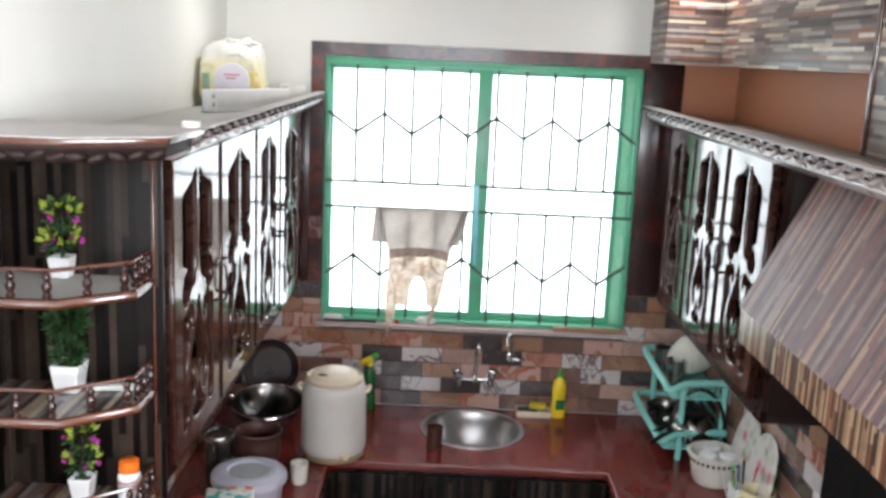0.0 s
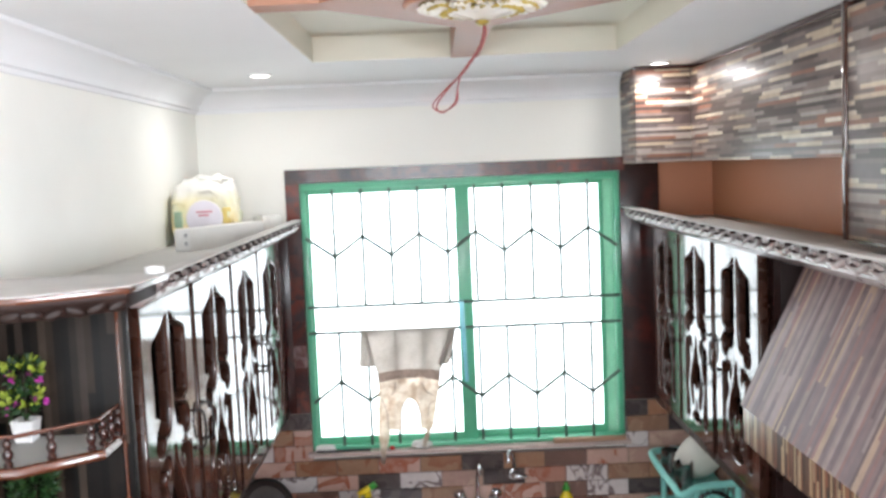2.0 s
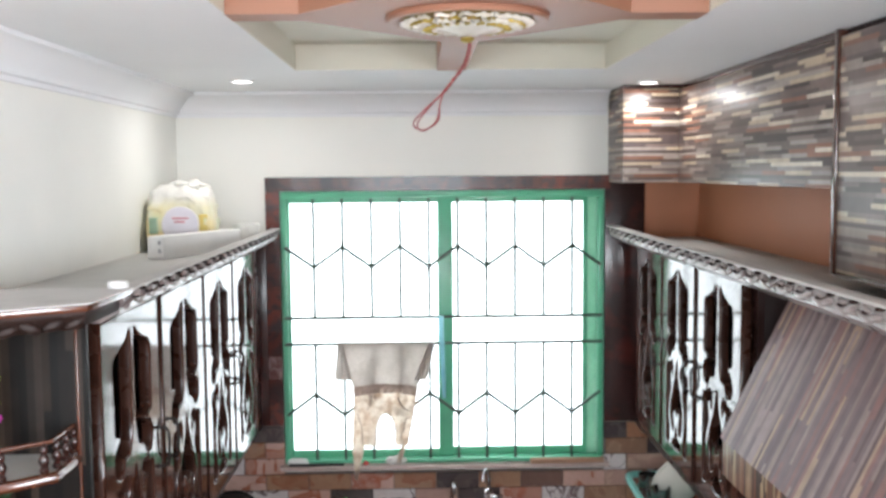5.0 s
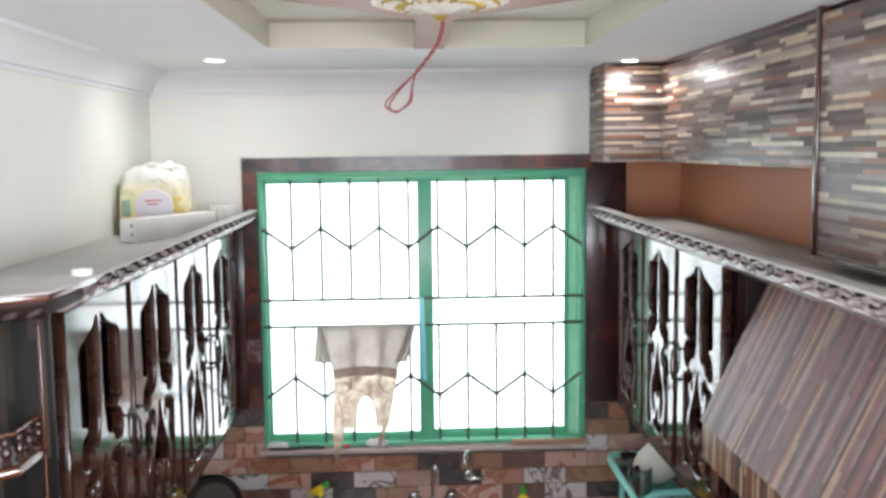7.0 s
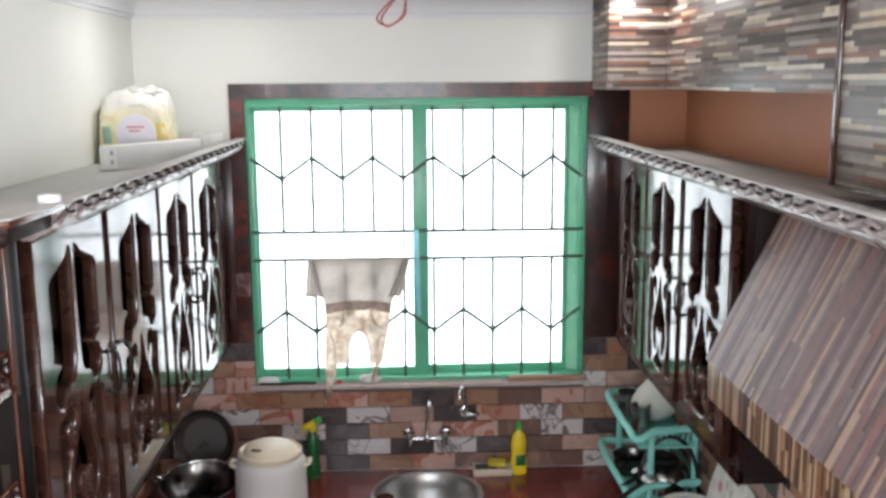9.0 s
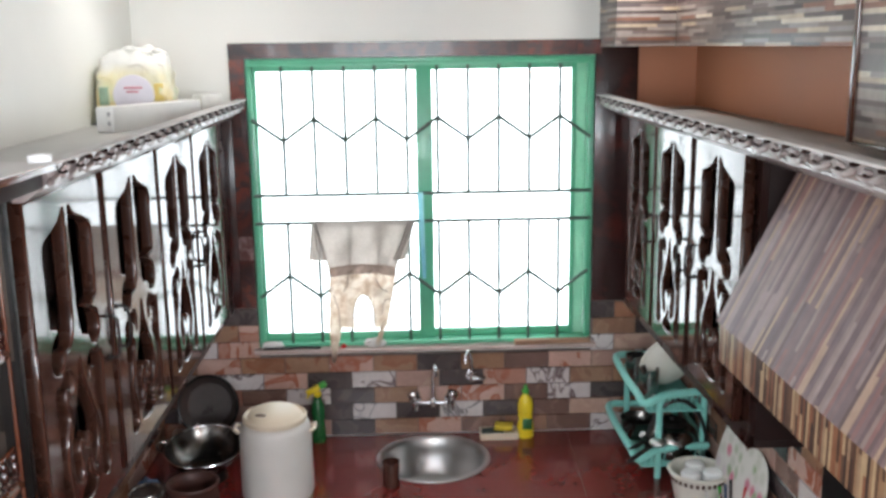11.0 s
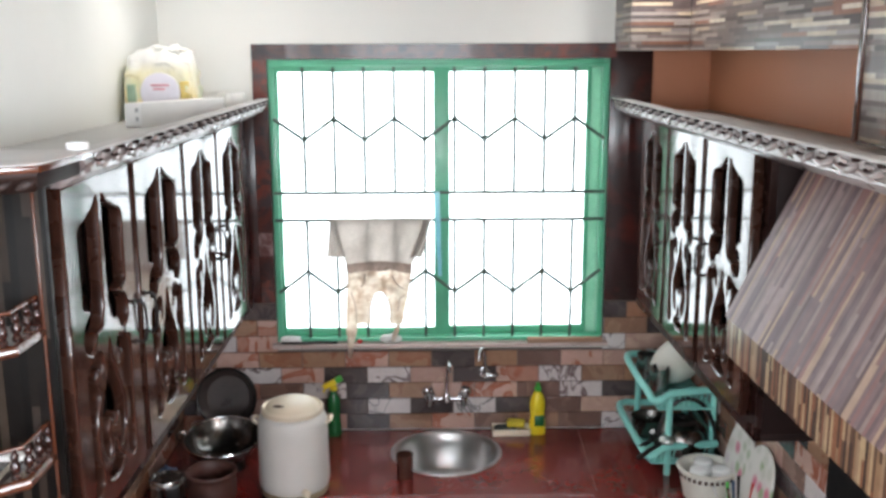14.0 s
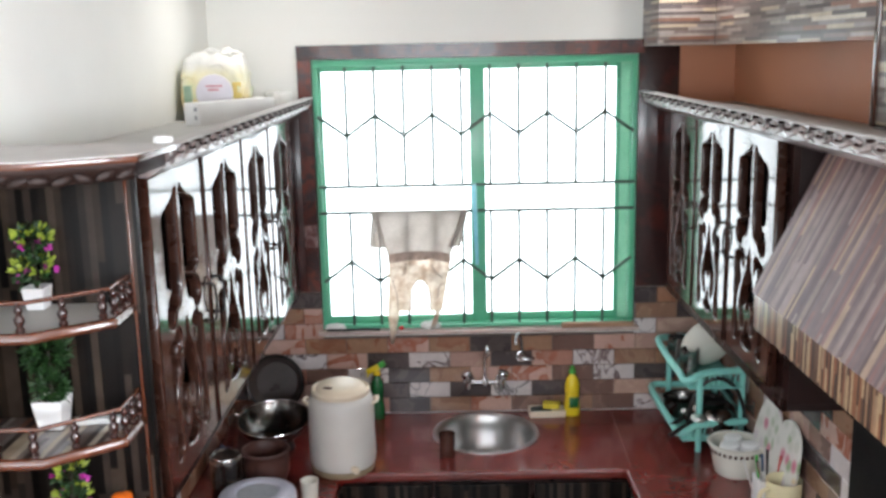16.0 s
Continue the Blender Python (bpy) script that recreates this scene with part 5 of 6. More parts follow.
def crumpled(name, size, at, mat, label, cat, seed, amount=0.12):
    random.seed(seed)
    own = bmesh.new()
    bmesh.ops.create_icosphere(own, subdivisions=4, radius=1)
    for v in own.verts:
        n = noise.noise(v.co * 2.3 + Vector((seed, 0, 0))) + 0.5 * noise.noise(v.co * 5.1 + Vector((0, seed, 0)))
        v.co = v.co * (1 + amount * n)
        v.co = Vector((v.co.x * size[0], v.co.y * size[1], max(-0.92, v.co.z) * size[2]))
    low = min(v.co.z for v in own.verts)
    bmesh.ops.translate(own, verts=own.verts, vec=(0, 0, -low))
    ob = solo(name, own, mat, label, cat)
    ob.location = at
    return ob


crumpled("red_packet", (0.05, 0.06, 0.045), (-0.99, 2.86, ZT + 0.001), M_RED, "crumpled shiny red packet on the counter", "packet", 3, 0.3)
crumpled("blue_cloth", (0.045, 0.06, 0.05), (-1.08, 3.5, ZT + 0.001), M_BLUE, "crumpled dark blue cloth against the wall", "cloth", 5, 0.35)


# dish rack on the right-hand counter
def dish_rack():
    r = thing("dish_rack", (0.99, 3.8, ZT), "turquoise plastic two-tier dish rack", "dish rack")
    for z, x0, x1, y0, y1, lift in ((1.19, 0.855, 1.14, 3.58, 4.06, 0.035), (0.965, 0.828, 1.14, 3.56, 4.06, 0.03)):
        rim = smooth_line([(x1, y0 + 0.06, z + 0.012), (x0 + 0.17, y0 + 0.045, z + 0.012), (x0 + 0.085, y0 + 0.02, z + 0.012), (x0 + 0.035, y0, z - 0.006), (x0 + 0.008, y0 + 0.012, z - 0.012), (x0, y0 + 0.06, z + 0.005), (x0 - 0.01, (y0 + y1) / 2, z + lift * 0.5), (x0 - 0.012, y1 - 0.06, z + lift), (x0 + 0.02, y1 - 0.008, z + lift), (x0 + 0.08, y1, z + lift * 0.9), (x1, y1, z + lift * 0.8)], 5)
        part("tray_rim", tube(rim, 0.0155, 10), M_TURQ, r, "thick turquoise rim")
        part("tray_rim", tube([(x1, y0 + 0.06, z + 0.012), (x1, y1, z + lift * 0.8)], 0.011, 8), M_TURQ, r)
        part("tray_floor", box(x0 + 0.035, x1 - 0.02, y0 + 0.03, y1 - 0.03, z - 0.062, z - 0.056, 0.002), M_TURQ, r, "slatted tray floor")
        for k in range(11):
            x = x0 + 0.03 + (x1 - x0 - 0.05) * k / 10
            part("rib", tube([(x, y0 + 0.018 + 0.01 * k / 3, z + 0.004), (x, y0 + 0.035 + 0.01 * k / 3, z - 0.025), (x, y0 + 0.05 + 0.01 * k / 3, z - 0.058)], 0.0035, 6), M_TURQ, r)
        for k in range(14):
            y = y0 + 0.05 + (y1 - y0 - 0.09) * k / 13
            part("rib", tube([(x0 + 0.002, y, z + lift * (k / 13) * 0.8), (x0 + 0.018, y, z - 0.03), (x0 + 0.04, y, z - 0.058)], 0.0035, 6), M_TURQ, r)
    for x, y in ((0.935, 3.605), (1.125, 3.64), (0.905, 4.04), (1.125, 4.04)):
        part("post", tube([(x, y, ZT + 0.0005), (x, y, 1.185)], 0.0135, 10), M_TURQ, r)


dish_rack()
cup("steel_glass", 0.91, 3.92, 1.1345, 0.042, 0.135, M_DULLSTEEL, "dull steel glass in the dish rack")
cup("steel_glass", 0.93, 3.77, 1.1345, 0.042, 0.125, M_DULLSTEEL, "dull steel glass in the dish rack")


def strainer():
    s = thing("strainer", (1.03, 3.84, 1.135), "large round off-white strainer standing in the dish rack", "strainer")
    m = Matrix.Translation((1.03, 3.86, 1.262)) @ Matrix.Scale(1.2, 4) @ Matrix.Rotation(radians(18), 4, "Z") @ Matrix.Rotation(radians(-68), 4, "X")
    part("bowl", turn(vessel([(0, -0.06), (0.05, -0.055), (0.088, -0.03), (0.105, 0.0)], 0.003, 40), m), M_OFFWHITE, s)
    part("rim", turn(tube([(0.106 * math.cos(a * math.pi / 20), 0.106 * math.sin(a * math.pi / 20), 0.0) for a in range(40)], 0.005, 8, True), m), M_OFFWHITE, s)


strainer()


def kettle():
    x, y, z = 1.015, 3.7, 0.911
    k = thing("kettle", (x, y, z), "dull dark steel kettle with arched black handle", "kettle")
    part("body", lathe([(0, 0), (0.08, 0), (0.102, 0.014), (0.11, 0.06), (0.098, 0.105), (0.07, 0.13), (0.062, 0.133), (0, 0.133)], 40, (x, y, z)), M_DARKSTEEL, k)
    part("lid", lathe([(0, 0.1335), (0.064, 0.1335), (0.054, 0.146), (0.014, 0.152), (0.014, 0.165), (0, 0.167)], 32, (x, y, z)), M_IRON, k, "black knob lid")
    part("spout", tube([(x - 0.08, y - 0.04, z + 0.05), (x - 0.12, y - 0.06, z + 0.085), (x - 0.14, y - 0.07, z + 0.118)], [0.026, 0.018, 0.014], 12), M_DARKSTEEL, k)
    pts = [(x - 0.122 * math.cos(a * math.pi / 12), y - 0.07, z + 0.06 + 0.2 * math.sin(a * math.pi / 12)) for a in range(13)]
    part("handle", tube(pts, 0.009, 8), M_IRON, k, "arched black handle")


kettle()


def saucepan():
    x, y, z = 0.93, 3.9, 0.91
    s = thing("saucepan", (x, y, z), "small steel saucepan with black handle in the rack", "saucepan")
    part("pan_body", vessel([(0, 0.0005), (0.07, 0.0005), (0.076, 0.01), (0.078, 0.075), (0.082, 0.08)], 0.003, 36, (x, y, z)), M_DARKSTEEL, s)
    part("handle", tube([(x - 0.05, y - 0.06, z + 0.07), (x - 0.09, y - 0.13, z + 0.08)], [0.007, 0.009], 8), M_IRON, s)


saucepan()


def ladle(x, y, z, dx, dy, dz, label):
    l = thing("ladle", (x, y, z), label, "ladle")
    part("handle", tube([(x, y, z), (x + dx * 0.5, y + dy * 0.5, z + dz * 0.5 + 0.004), (x + dx, y + dy, z + dz)], [0.011, 0.009, 0.006], 8), M_IRON, l)
    own = bmesh.new()
    bmesh.ops.create_uvsphere(own, u_segments=20, v_segments=12, radius=0.034)
    part("scoop", turn(own, Matrix.Translation((x + dx * 1.14, y + dy * 1.14, z + dz * 1.14)) @ Matrix.Diagonal((1, 1, 0.55, 1))), M_STEEL, l)


ladle(0.79, 3.52, 0.958, 0.12, 0.06, 0.045, "dark ladle lying across the rack")
ladle(0.82, 3.6, 0.975, 0.13, 0.08, 0.03, "dark spoon with steel bowl across the rack")


def cup_basket():
    x, y, z = 1.035, 3.395, ZT
    b = thing("cup_basket", (x, y, z), "off-white plastic basket with pierced brown band", "basket")
    part("bowl", vessel([(0, 0.0005), (0.075, 0.0005), (0.085, 0.01), (0.1, 0.085), (0.107, 0.125)], 0.004, 48, (x, y, z)), M_OFFWHITE, b)
    part("rim", lathe([(0.102, 0.124), (0.112, 0.124), (0.117, 0.13), (0.112, 0.136), (0.102, 0.134), (0.102, 0.124)], 48, (x, y, z)), M_OFFWHITE, b)
    for k in range(30):
        a = 2 * math.pi * k / 30
        own = box(-0.006, 0.006, -0.002, 0.002, -0.007, 0.007, 0.001)
        part("slot", turn(own, Matrix.Translation((x + 0.1055 * math.cos(a), y + 0.1055 * math.sin(a), z + 0.106)) @ Matrix.Rotation(a + math.pi / 2, 4, "Z")), M_CLAY, b, "brown slot")
    for i, (dx, dy) in enumerate(((-0.038, -0.03), (0.045, -0.028), (0.0, 0.048))):
        cup("cup", x + dx, y + dy, z + 0.03, 0.038, 0.1, M_WHITE, "upturned white cup in the basket", taper=0.9)
        solo("saucer", lathe([(0, 0), (0.036, 0), (0.034, 0.006), (0, 0.007)], 28), M_WHITE, "white saucer cap on a cup", "saucer").location = (x + dx, y + dy, z + 0.1305)


cup_basket()


def floral_board():
    m, nt, bsdf = nodes_of("floral_melamine")
    v = nt.nodes.new("ShaderNodeTexVoronoi")
    v.inputs["Scale"].default_value = 17
    nt.links.new(nt.nodes.new("ShaderNodeTexCoord").outputs["Object"], v.inputs["Vector"])
    sep = nt.nodes.new("ShaderNodeSeparateColor")
    nt.links.new(v.outputs["Color"], sep.inputs[0])
    tint = ramp(nt, sep.outputs[0], [(0, (0.5, 0.12, 0.2)), (0.16, (0.5, 0.5, 0.44)), (0.45, (0.6, 0.4, 0.14)), (0.6, (0.55, 0.48, 0.5)), (0.85, (0.25, 0.34, 0.18))], True)
    c = mix(nt, ramp(nt, v.outputs["Distance"], [(0.25, (1, 1, 1)), (0.55, (0, 0, 0))]), (0.62, 0.6, 0.56), tint)
    nt.links.new(c, bsdf.inputs["Base Color"])
    bsdf.inputs["Roughness"].default_value = 0.3
    loop = [tuple(p) for p in smooth_loop([(-0.1, 0.0), (0.1, 0.0), (0.135, 0.08), (0.135, 0.2), (0.09, 0.31), (0.0, 0.345), (-0.09, 0.31), (-0.135, 0.2), (-0.135, 0.08)], 6)]
    for y, lean, label in ((3.08, 12, "oval floral melamine tray leaning on the tiled wall"), (3.3, 9, "pale floral tray leaning behind the basket")):
        base = Matrix.Translation((XR - 0.105 + (0.02 if lean < 10 else 0), y, ZT + 0.004)) @ Matrix.Rotation(radians(lean), 4, "Y") @ Matrix(((0, 0, -1, 0), (-1, 0, 0, 0), (0, 1, 0, 0), (0, 0, 0, 1)))
        solo("serving_tray", cut_board([loop], 0.008, 0.003, base), m, label, "tray", smooth=False)


floral_board()


def utensil_holder():
    x, y, z = 1.06, 3.1, ZT
    h = thing("utensil_holder", (x, y, z), "white square holder full of pens and cutlery", "holder")
    bm = box(x - 0.042, x + 0.042, y - 0.04, y + 0.04, z + 0.0005, z + 0.006, 0.002)
    for a in ((x - 0.042, x - 0.037, y - 0.04, y + 0.04), (x + 0.037, x + 0.042, y - 0.04, y + 0.04), (x - 0.037, x + 0.037, y - 0.04, y - 0.035), (x - 0.037, x + 0.037, y + 0.035, y + 0.04)):
        box(*a, z + 0.006, z + 0.12, 0.0015, bm=bm)
    part("box", bm, M_WHITE, h)
    for k, (dx, dy, tx, ty, hh, mat, lab) in enumerate(((-0.02, 0.0, -0.02, 0.01, 0.2, M_LGREEN, "bright green knife in the holder"), (0.01, 0.01, 0.0, 0.03, 0.21, M_IRON, "dark spoon handle in the holder"), (-0.005, -0.02, -0.04, 0.0, 0.19, M_CHROME, "steel fork in the holder"),
                                                           (0.02, -0.01, 0.03, 0.01, 0.2, M_RED, "red handled knife in the holder"), (-0.028, 0.02, -0.05, 0.02, 0.17, M_STEEL, "steel spoon in the holder"), (0.0, 0.025, 0.0, 0.04, 0.18, M_BLUE, "dark blue handled knife in the holder"))):
        solo("cutlery", tube([(x + dx, y + dy, z + 0.0065), (x + dx + tx * 0.6, y + dy + ty * 0.6, z + hh * 0.6), (x + dx + tx, y + dy + ty, z + hh)], [0.003, 0.004, 0.006], 8), mat, lab, "cutlery")


utensil_holder()


def mug():
    x, y, z = 1.085, 2.99, ZT
    m = thing("jug", (x, y, z), "cream plastic mug on the counter", "mug")
    part("body", vessel([(0, 0.0005), (0.055, 0.0005), (0.06, 0.008), (0.062, 0.1), (0.064, 0.16)], 0.004, 40, (x, y, z)), M_PALEYELLOW, m)
    part("handle", tube(smooth_line([(x - 0.058, y - 0.02, z + 0.135), (x - 0.095, y - 0.035, z + 0.125), (x - 0.1, y - 0.037, z + 0.07), (x - 0.06, y - 0.02, z + 0.04)], 5), 0.008, 10), M_PALEYELLOW, m)


mug()
cup("steel_cup", 1.06, 2.8, ZT + 0.0005, 0.05, 0.13, M_DARKSTEEL, "dull steel cup beside the cream mug", taper=0.85)


# ---- things on the corner shelf ----
def leaf_mesh(bm, p, d, up, length, width):
    side = d.cross(up).normalized() * width
    mid = p + d * length * 0.5 + up * length * 0.08
    v = [bm.verts.new(q) for q in (p, mid + side, p + d * length, mid - side)]
    bm.faces.new((v[0], v[1], v[2]))
    bm.faces.new((v[0], v[2], v[3]))


def potted_plant(x, y, z, size, pot, label, balls, leaf, tips, flowers, seed):
    rnd = random.Random(seed)
    p = thing("potted_plant", (x, y, z), label, "plant", "small potted plants")
    h, a, b = 0.074 * pot, 0.028 * pot, 0.037 * pot
    bm = bmesh.new()
    rings = [[bm.verts.new((x + sx * r, y + sy * r, z + hh)) for sx, sy in ((-1, -1), (1, -1), (1, 1), (-1, 1))] for r, hh in ((a, 0.0005), (b, h), (b - 0.004, h), (b - 0.008, h - 0.012))]
    bm.faces.new(rings[0][::-1])
    for u, w in zip(rings, rings[1:]):
        for i in range(4):
            bm.faces.new((u[i], u[(i + 1) % 4], w[(i + 1) % 4], w[i]))
    bmesh.ops.bevel(bm, geom=[e for e in bm.edges], offset=0.0015, segments=1, affect="EDGES")
    part("pot", bm, M_WHITE, p, "white square tapered pot")
    part("fill", box(x - b + 0.009, x + b - 0.009, y - b + 0.009, y + b - 0.009, z + h - 0.02, z + h - 0.01), M_SOIL, p, "dark fill")
    part("stem", tube([(x, y, z + h - 0.012), (x + 0.002, y, z + balls[-1][0])], 0.003, 6), M_SOIL, p)
    bm, bt, bf = bmesh.new(), bmesh.new(), bmesh.new()
    for cz, rad, n in balls:
        for k in range(n):
            d = Vector((rnd.gauss(0, 1), rnd.gauss(0, 1), rnd.gauss(0, 1))).normalized()
            o = Vector((x, y, z + cz)) + d * rad * rnd.uniform(0.35, 0.95)
            w = (d + Vector((rnd.uniform(-.5, .5), rnd.uniform(-.5, .5), rnd.uniform(-.2, .6)))).normalized()
            up = w.cross(Vector((rnd.uniform(-1, 1), rnd.uniform(-1, 1), rnd.uniform(-1, 1)))).normalized()
            leaf_mesh(bm, o, w, up, rnd.uniform(0.012, 0.022) * size, 0.004 * size)
        for k in range(tips):
            a2 = 2 * math.pi * k / max(1, tips) + rnd.uniform(-0.3, 0.3)
            d = Vector((math.cos(a2), math.sin(a2), rnd.uniform(0.0, 0.9))).normalized()
            o = Vector((x, y, z + cz)) + d * rad * 0.85
            for q in range(7):
                w = (d + Vector((rnd.uniform(-.8, .8), rnd.uniform(-.8, .8), rnd.uniform(-.3, .9)))).normalized()
                up = w.cross(Vector((rnd.uniform(-1, 1), rnd.uniform(-1, 1), 1))).normalized()
                leaf_mesh(bt, o, w, up, rnd.uniform(0.018, 0.028) * size, 0.0045 * size)
        for k in range(flowers):
            a2 = 2 * math.pi * (k + 0.4) / max(1, flowers) + rnd.uniform(-0.5, 0.5)
            d = Vector((math.cos(a2), math.sin(a2), rnd.uniform(-0.5, 0.4))).normalized()
            o = Vector((x, y, z + cz)) + d * rad * 1.0
            for q in range(10):
                w = (d * 0.6 + Vector((rnd.uniform(-1, 1), rnd.uniform(-1, 1), rnd.uniform(-1, 1)))).normalized()
                up = w.cross(d + Vector((0.01, 0.02, 0))).normalized()
                leaf_mesh(bf, o, w, up, 0.012 * size, 0.005 * size)
    tagged(part("foliage", bm, leaf, p, "small green leaves", smooth=False), kind="stuff")
    for nm, q, mat, lab in (("lime_foliage", bt, M_LIME, "lime yellow leaf tips"), ("flowers", bf, M_MAGENTA, "magenta flowers")):
        if len(q.faces):
            tagged(part(nm, q, mat, p, lab, smooth=False), kind="stuff")
        else:
            q.free()


potted_plant(-1.018, 1.79, 2.0205, 1.0, 0.68, "artificial plant with lime leaves and magenta flowers in white pot", [(0.085, 0.04, 170), (0.15, 0.036, 150)], M_LEAF, 11, 5, 11)
potted_plant(-1.003, 1.772, 1.7525, 1.05, 0.92, "small artificial green ball topiary in a white pot", [(0.09, 0.04, 260), (0.175, 0.05, 520)], M_LEAF, 0, 0, 12)
potted_plant(-0.98, 1.77, 1.4855, 0.95, 0.72, "artificial plant with yellow leaves and purple flowers in white pot", [(0.09, 0.036, 130), (0.15, 0.034, 120)], M_LEAF, 8, 4, 13)


def pill_bottle():
    x, y, z = -0.868, 1.77, 1.4855
    b = thing("pill_bottle", (x, y, z), "white plastic tub with orange screw lid", "bottle")
    part("body", lathe([(0, 0.0005), (0.023, 0.0005), (0.026, 0.004), (0.027, 0.06), (0.022, 0.07), (0, 0.07)], 32, (x, y, z)), M_WHITE, b)
    part("lid", lathe([(0, 0.0705), (0.0235, 0.0705), (0.0245, 0.074), (0.0235, 0.098), (0.02, 0.1), (0, 0.1)], 32, (x, y, z)), M_ORANGE, b, "ribbed orange lid")
    part("label_bar", lathe([(0.0269, 0.048), (0.0274, 0.048), (0.0274, 0.051), (0.0269, 0.051), (0.0269, 0.048)], 32, (x, y, z)), M_RED, b, "thin red line")


pill_bottle()
solo("paper_strip", turn(box(-0.06, 0.06, -0.014, 0.014, 0, 0.012, 0.003), Matrix.Rotation(radians(8), 4, "Z")), M_CARD, "folded white paper strip on the shelf", "paper").location = (-0.905, 1.79, 1.7525)

# ---- things on top of the wall cabinet ----
ZTOP = 2.3115


def grocery_bag():
    x, y, z = -1.035, 3.63, ZTOP
    g = thing("grocery_bag", (x, y, z), "filled see-through plastic bag with yellow and green packing", "plastic bag")
    m, nt, bsdf = nodes_of("yellow_packing_in_film")
    gcoord = nt.nodes.new("ShaderNodeTexCoord").outputs["Object"]
    sep = nt.nodes.new("ShaderNodeSeparateXYZ")
    nt.links.new(gcoord, sep.inputs[0])
    hue = ramp(nt, noise_fac(nt, 9, 2, gcoord), [(0.35, (0.7, 0.68, 0.5)), (0.5, (0.72, 0.65, 0.38)), (0.66, (0.75, 0.73, 0.63))])
    low = ramp(nt, noise_fac(nt, 14, 1, gcoord), [(0.42, (0.42, 0.58, 0.24)), (0.5, (0.72, 0.66, 0.4)), (0.6, (0.75, 0.58, 0.24))])
    zf = nt.nodes.new("ShaderNodeMapRange")
    zf.inputs["From Min"].default_value, zf.inputs["From Max"].default_value = 0.06, 0.16
    nt.links.new(sep.outputs[2], zf.inputs[0])
    c = mix(nt, zf.outputs[0], low, hue)
    zt = nt.nodes.new("ShaderNodeMapRange")
    zt.inputs["From Min"].default_value, zt.inputs["From Max"].default_value = 0.17, 0.22
    nt.links.new(sep.outputs[2], zt.inputs[0])
    c = mix(nt, zt.outputs[0], c, (0.72, 0.71, 0.66))
    nt.links.new(c, bsdf.inputs["Base Color"])
    bsdf.inputs["Roughness"].default_value = 0.35
    bsdf.inputs["Coat Weight"].default_value = 0.3
    bump(nt, bsdf, noise_fac(nt, 40, 4, gcoord, 1.5), 0.5, 0.004)
    own = bmesh.new()
    bmesh.ops.create_cube(own, size=2)
    bmesh.ops.subdivide_edges(own, edges=own.edges, cuts=15, use_grid_fill=True)
    for v in own.verts:
        p = v.co.copy()
        s = p.normalized() * 1.25
        p = p.lerp(Vector((max(-1, min(1, s.x)), max(-1, min(1, s.y)), max(-1, min(1, s.z)))), 0.55)
        k = 1 - 0.16 * max(0, p.z) ** 2
        w = 0.012 * noise.noise(p * 3.1) + 0.006 * noise.noise(p * 8)
        v.co = Vector((p.x * 0.132 * k + w, p.y * 0.09 * k + w, (p.z + 1) * 0.122 + (0.02 * noise.noise(p * 2.5) + w if p.z > 0 else 0)))
    low_z = min(v.co.z for v in own.verts)
    m2 = Matrix.Translation((x, y, z + 0.001 - low_z)) @ Matrix.Rotation(radians(6), 4, "Z")
    part("filled_bag", turn(own, m2), m, g)
    own = bmesh.new()
    bmesh.ops.create_icosphere(own, subdivisions=4, radius=1)
    for v in own.verts:
        n = noise.noise(v.co * 2.6 + Vector((9, 2, 1))) + 0.6 * noise.noise(v.co * 6)
        v.co = Vector((v.co.x * 0.085, v.co.y * 0.05, v.co.z * 0.03)) * (1 + 0.4 * n)
    part("gathered_top", turn(own, Matrix.Translation((x + 0.015, y, z + 0.245))), M_FILM, g, "crumpled milky film")
    own = lathe([(0, 0), (0.072, 0.0), (0.07, 0.003), (0.035, 0.007), (0, 0.008)], 40)
    lab = part("printed_label", turn(own, Matrix.Translation((x + 0.012, y - 0.093, z + 0.105)) @ Matrix.Rotation(radians(6), 4, "Z") @ Matrix.Rotation(radians(90), 4, "X")), M_LABEL, g, "round pale lilac printed label")
    for nm, xa, xb, za, zb, mat, lab2 in (("green_print", -0.108, -0.075, 0.07, 0.135, M_GREENPRINT, "dull green printed block"), ("lime_print", -0.11, -0.055, 0.03, 0.062, M_LIMEPRINT, "lime green printed leaf"),
                                          ("orange_print", 0.082, 0.116, 0.08, 0.145, M_AMBERPRINT, "amber printed block"), ("green_print", 0.085, 0.118, 0.05, 0.076, M_GREENPRINT, "dull green printed block")):
        own = box(xa, xb, -0.004, 0.004, za, zb, 0.0035)
        part(nm, turn(own, Matrix.Translation((x, y - 0.09, z)) @ Matrix.Rotation(radians(6), 4, "Z")), mat, g, lab2)
    for k, (a, b, zz) in enumerate(((-0.03, 0.035, 0.128), (-0.022, 0.02, 0.114))):
        part("print_bar", box(x + 0.012 + a, x + 0.012 + b, y - 0.106, y - 0.1, z + zz, z + zz + 0.007, 0.001), M_PINK, lab, "thin faded pink print bar")


grocery_bag()


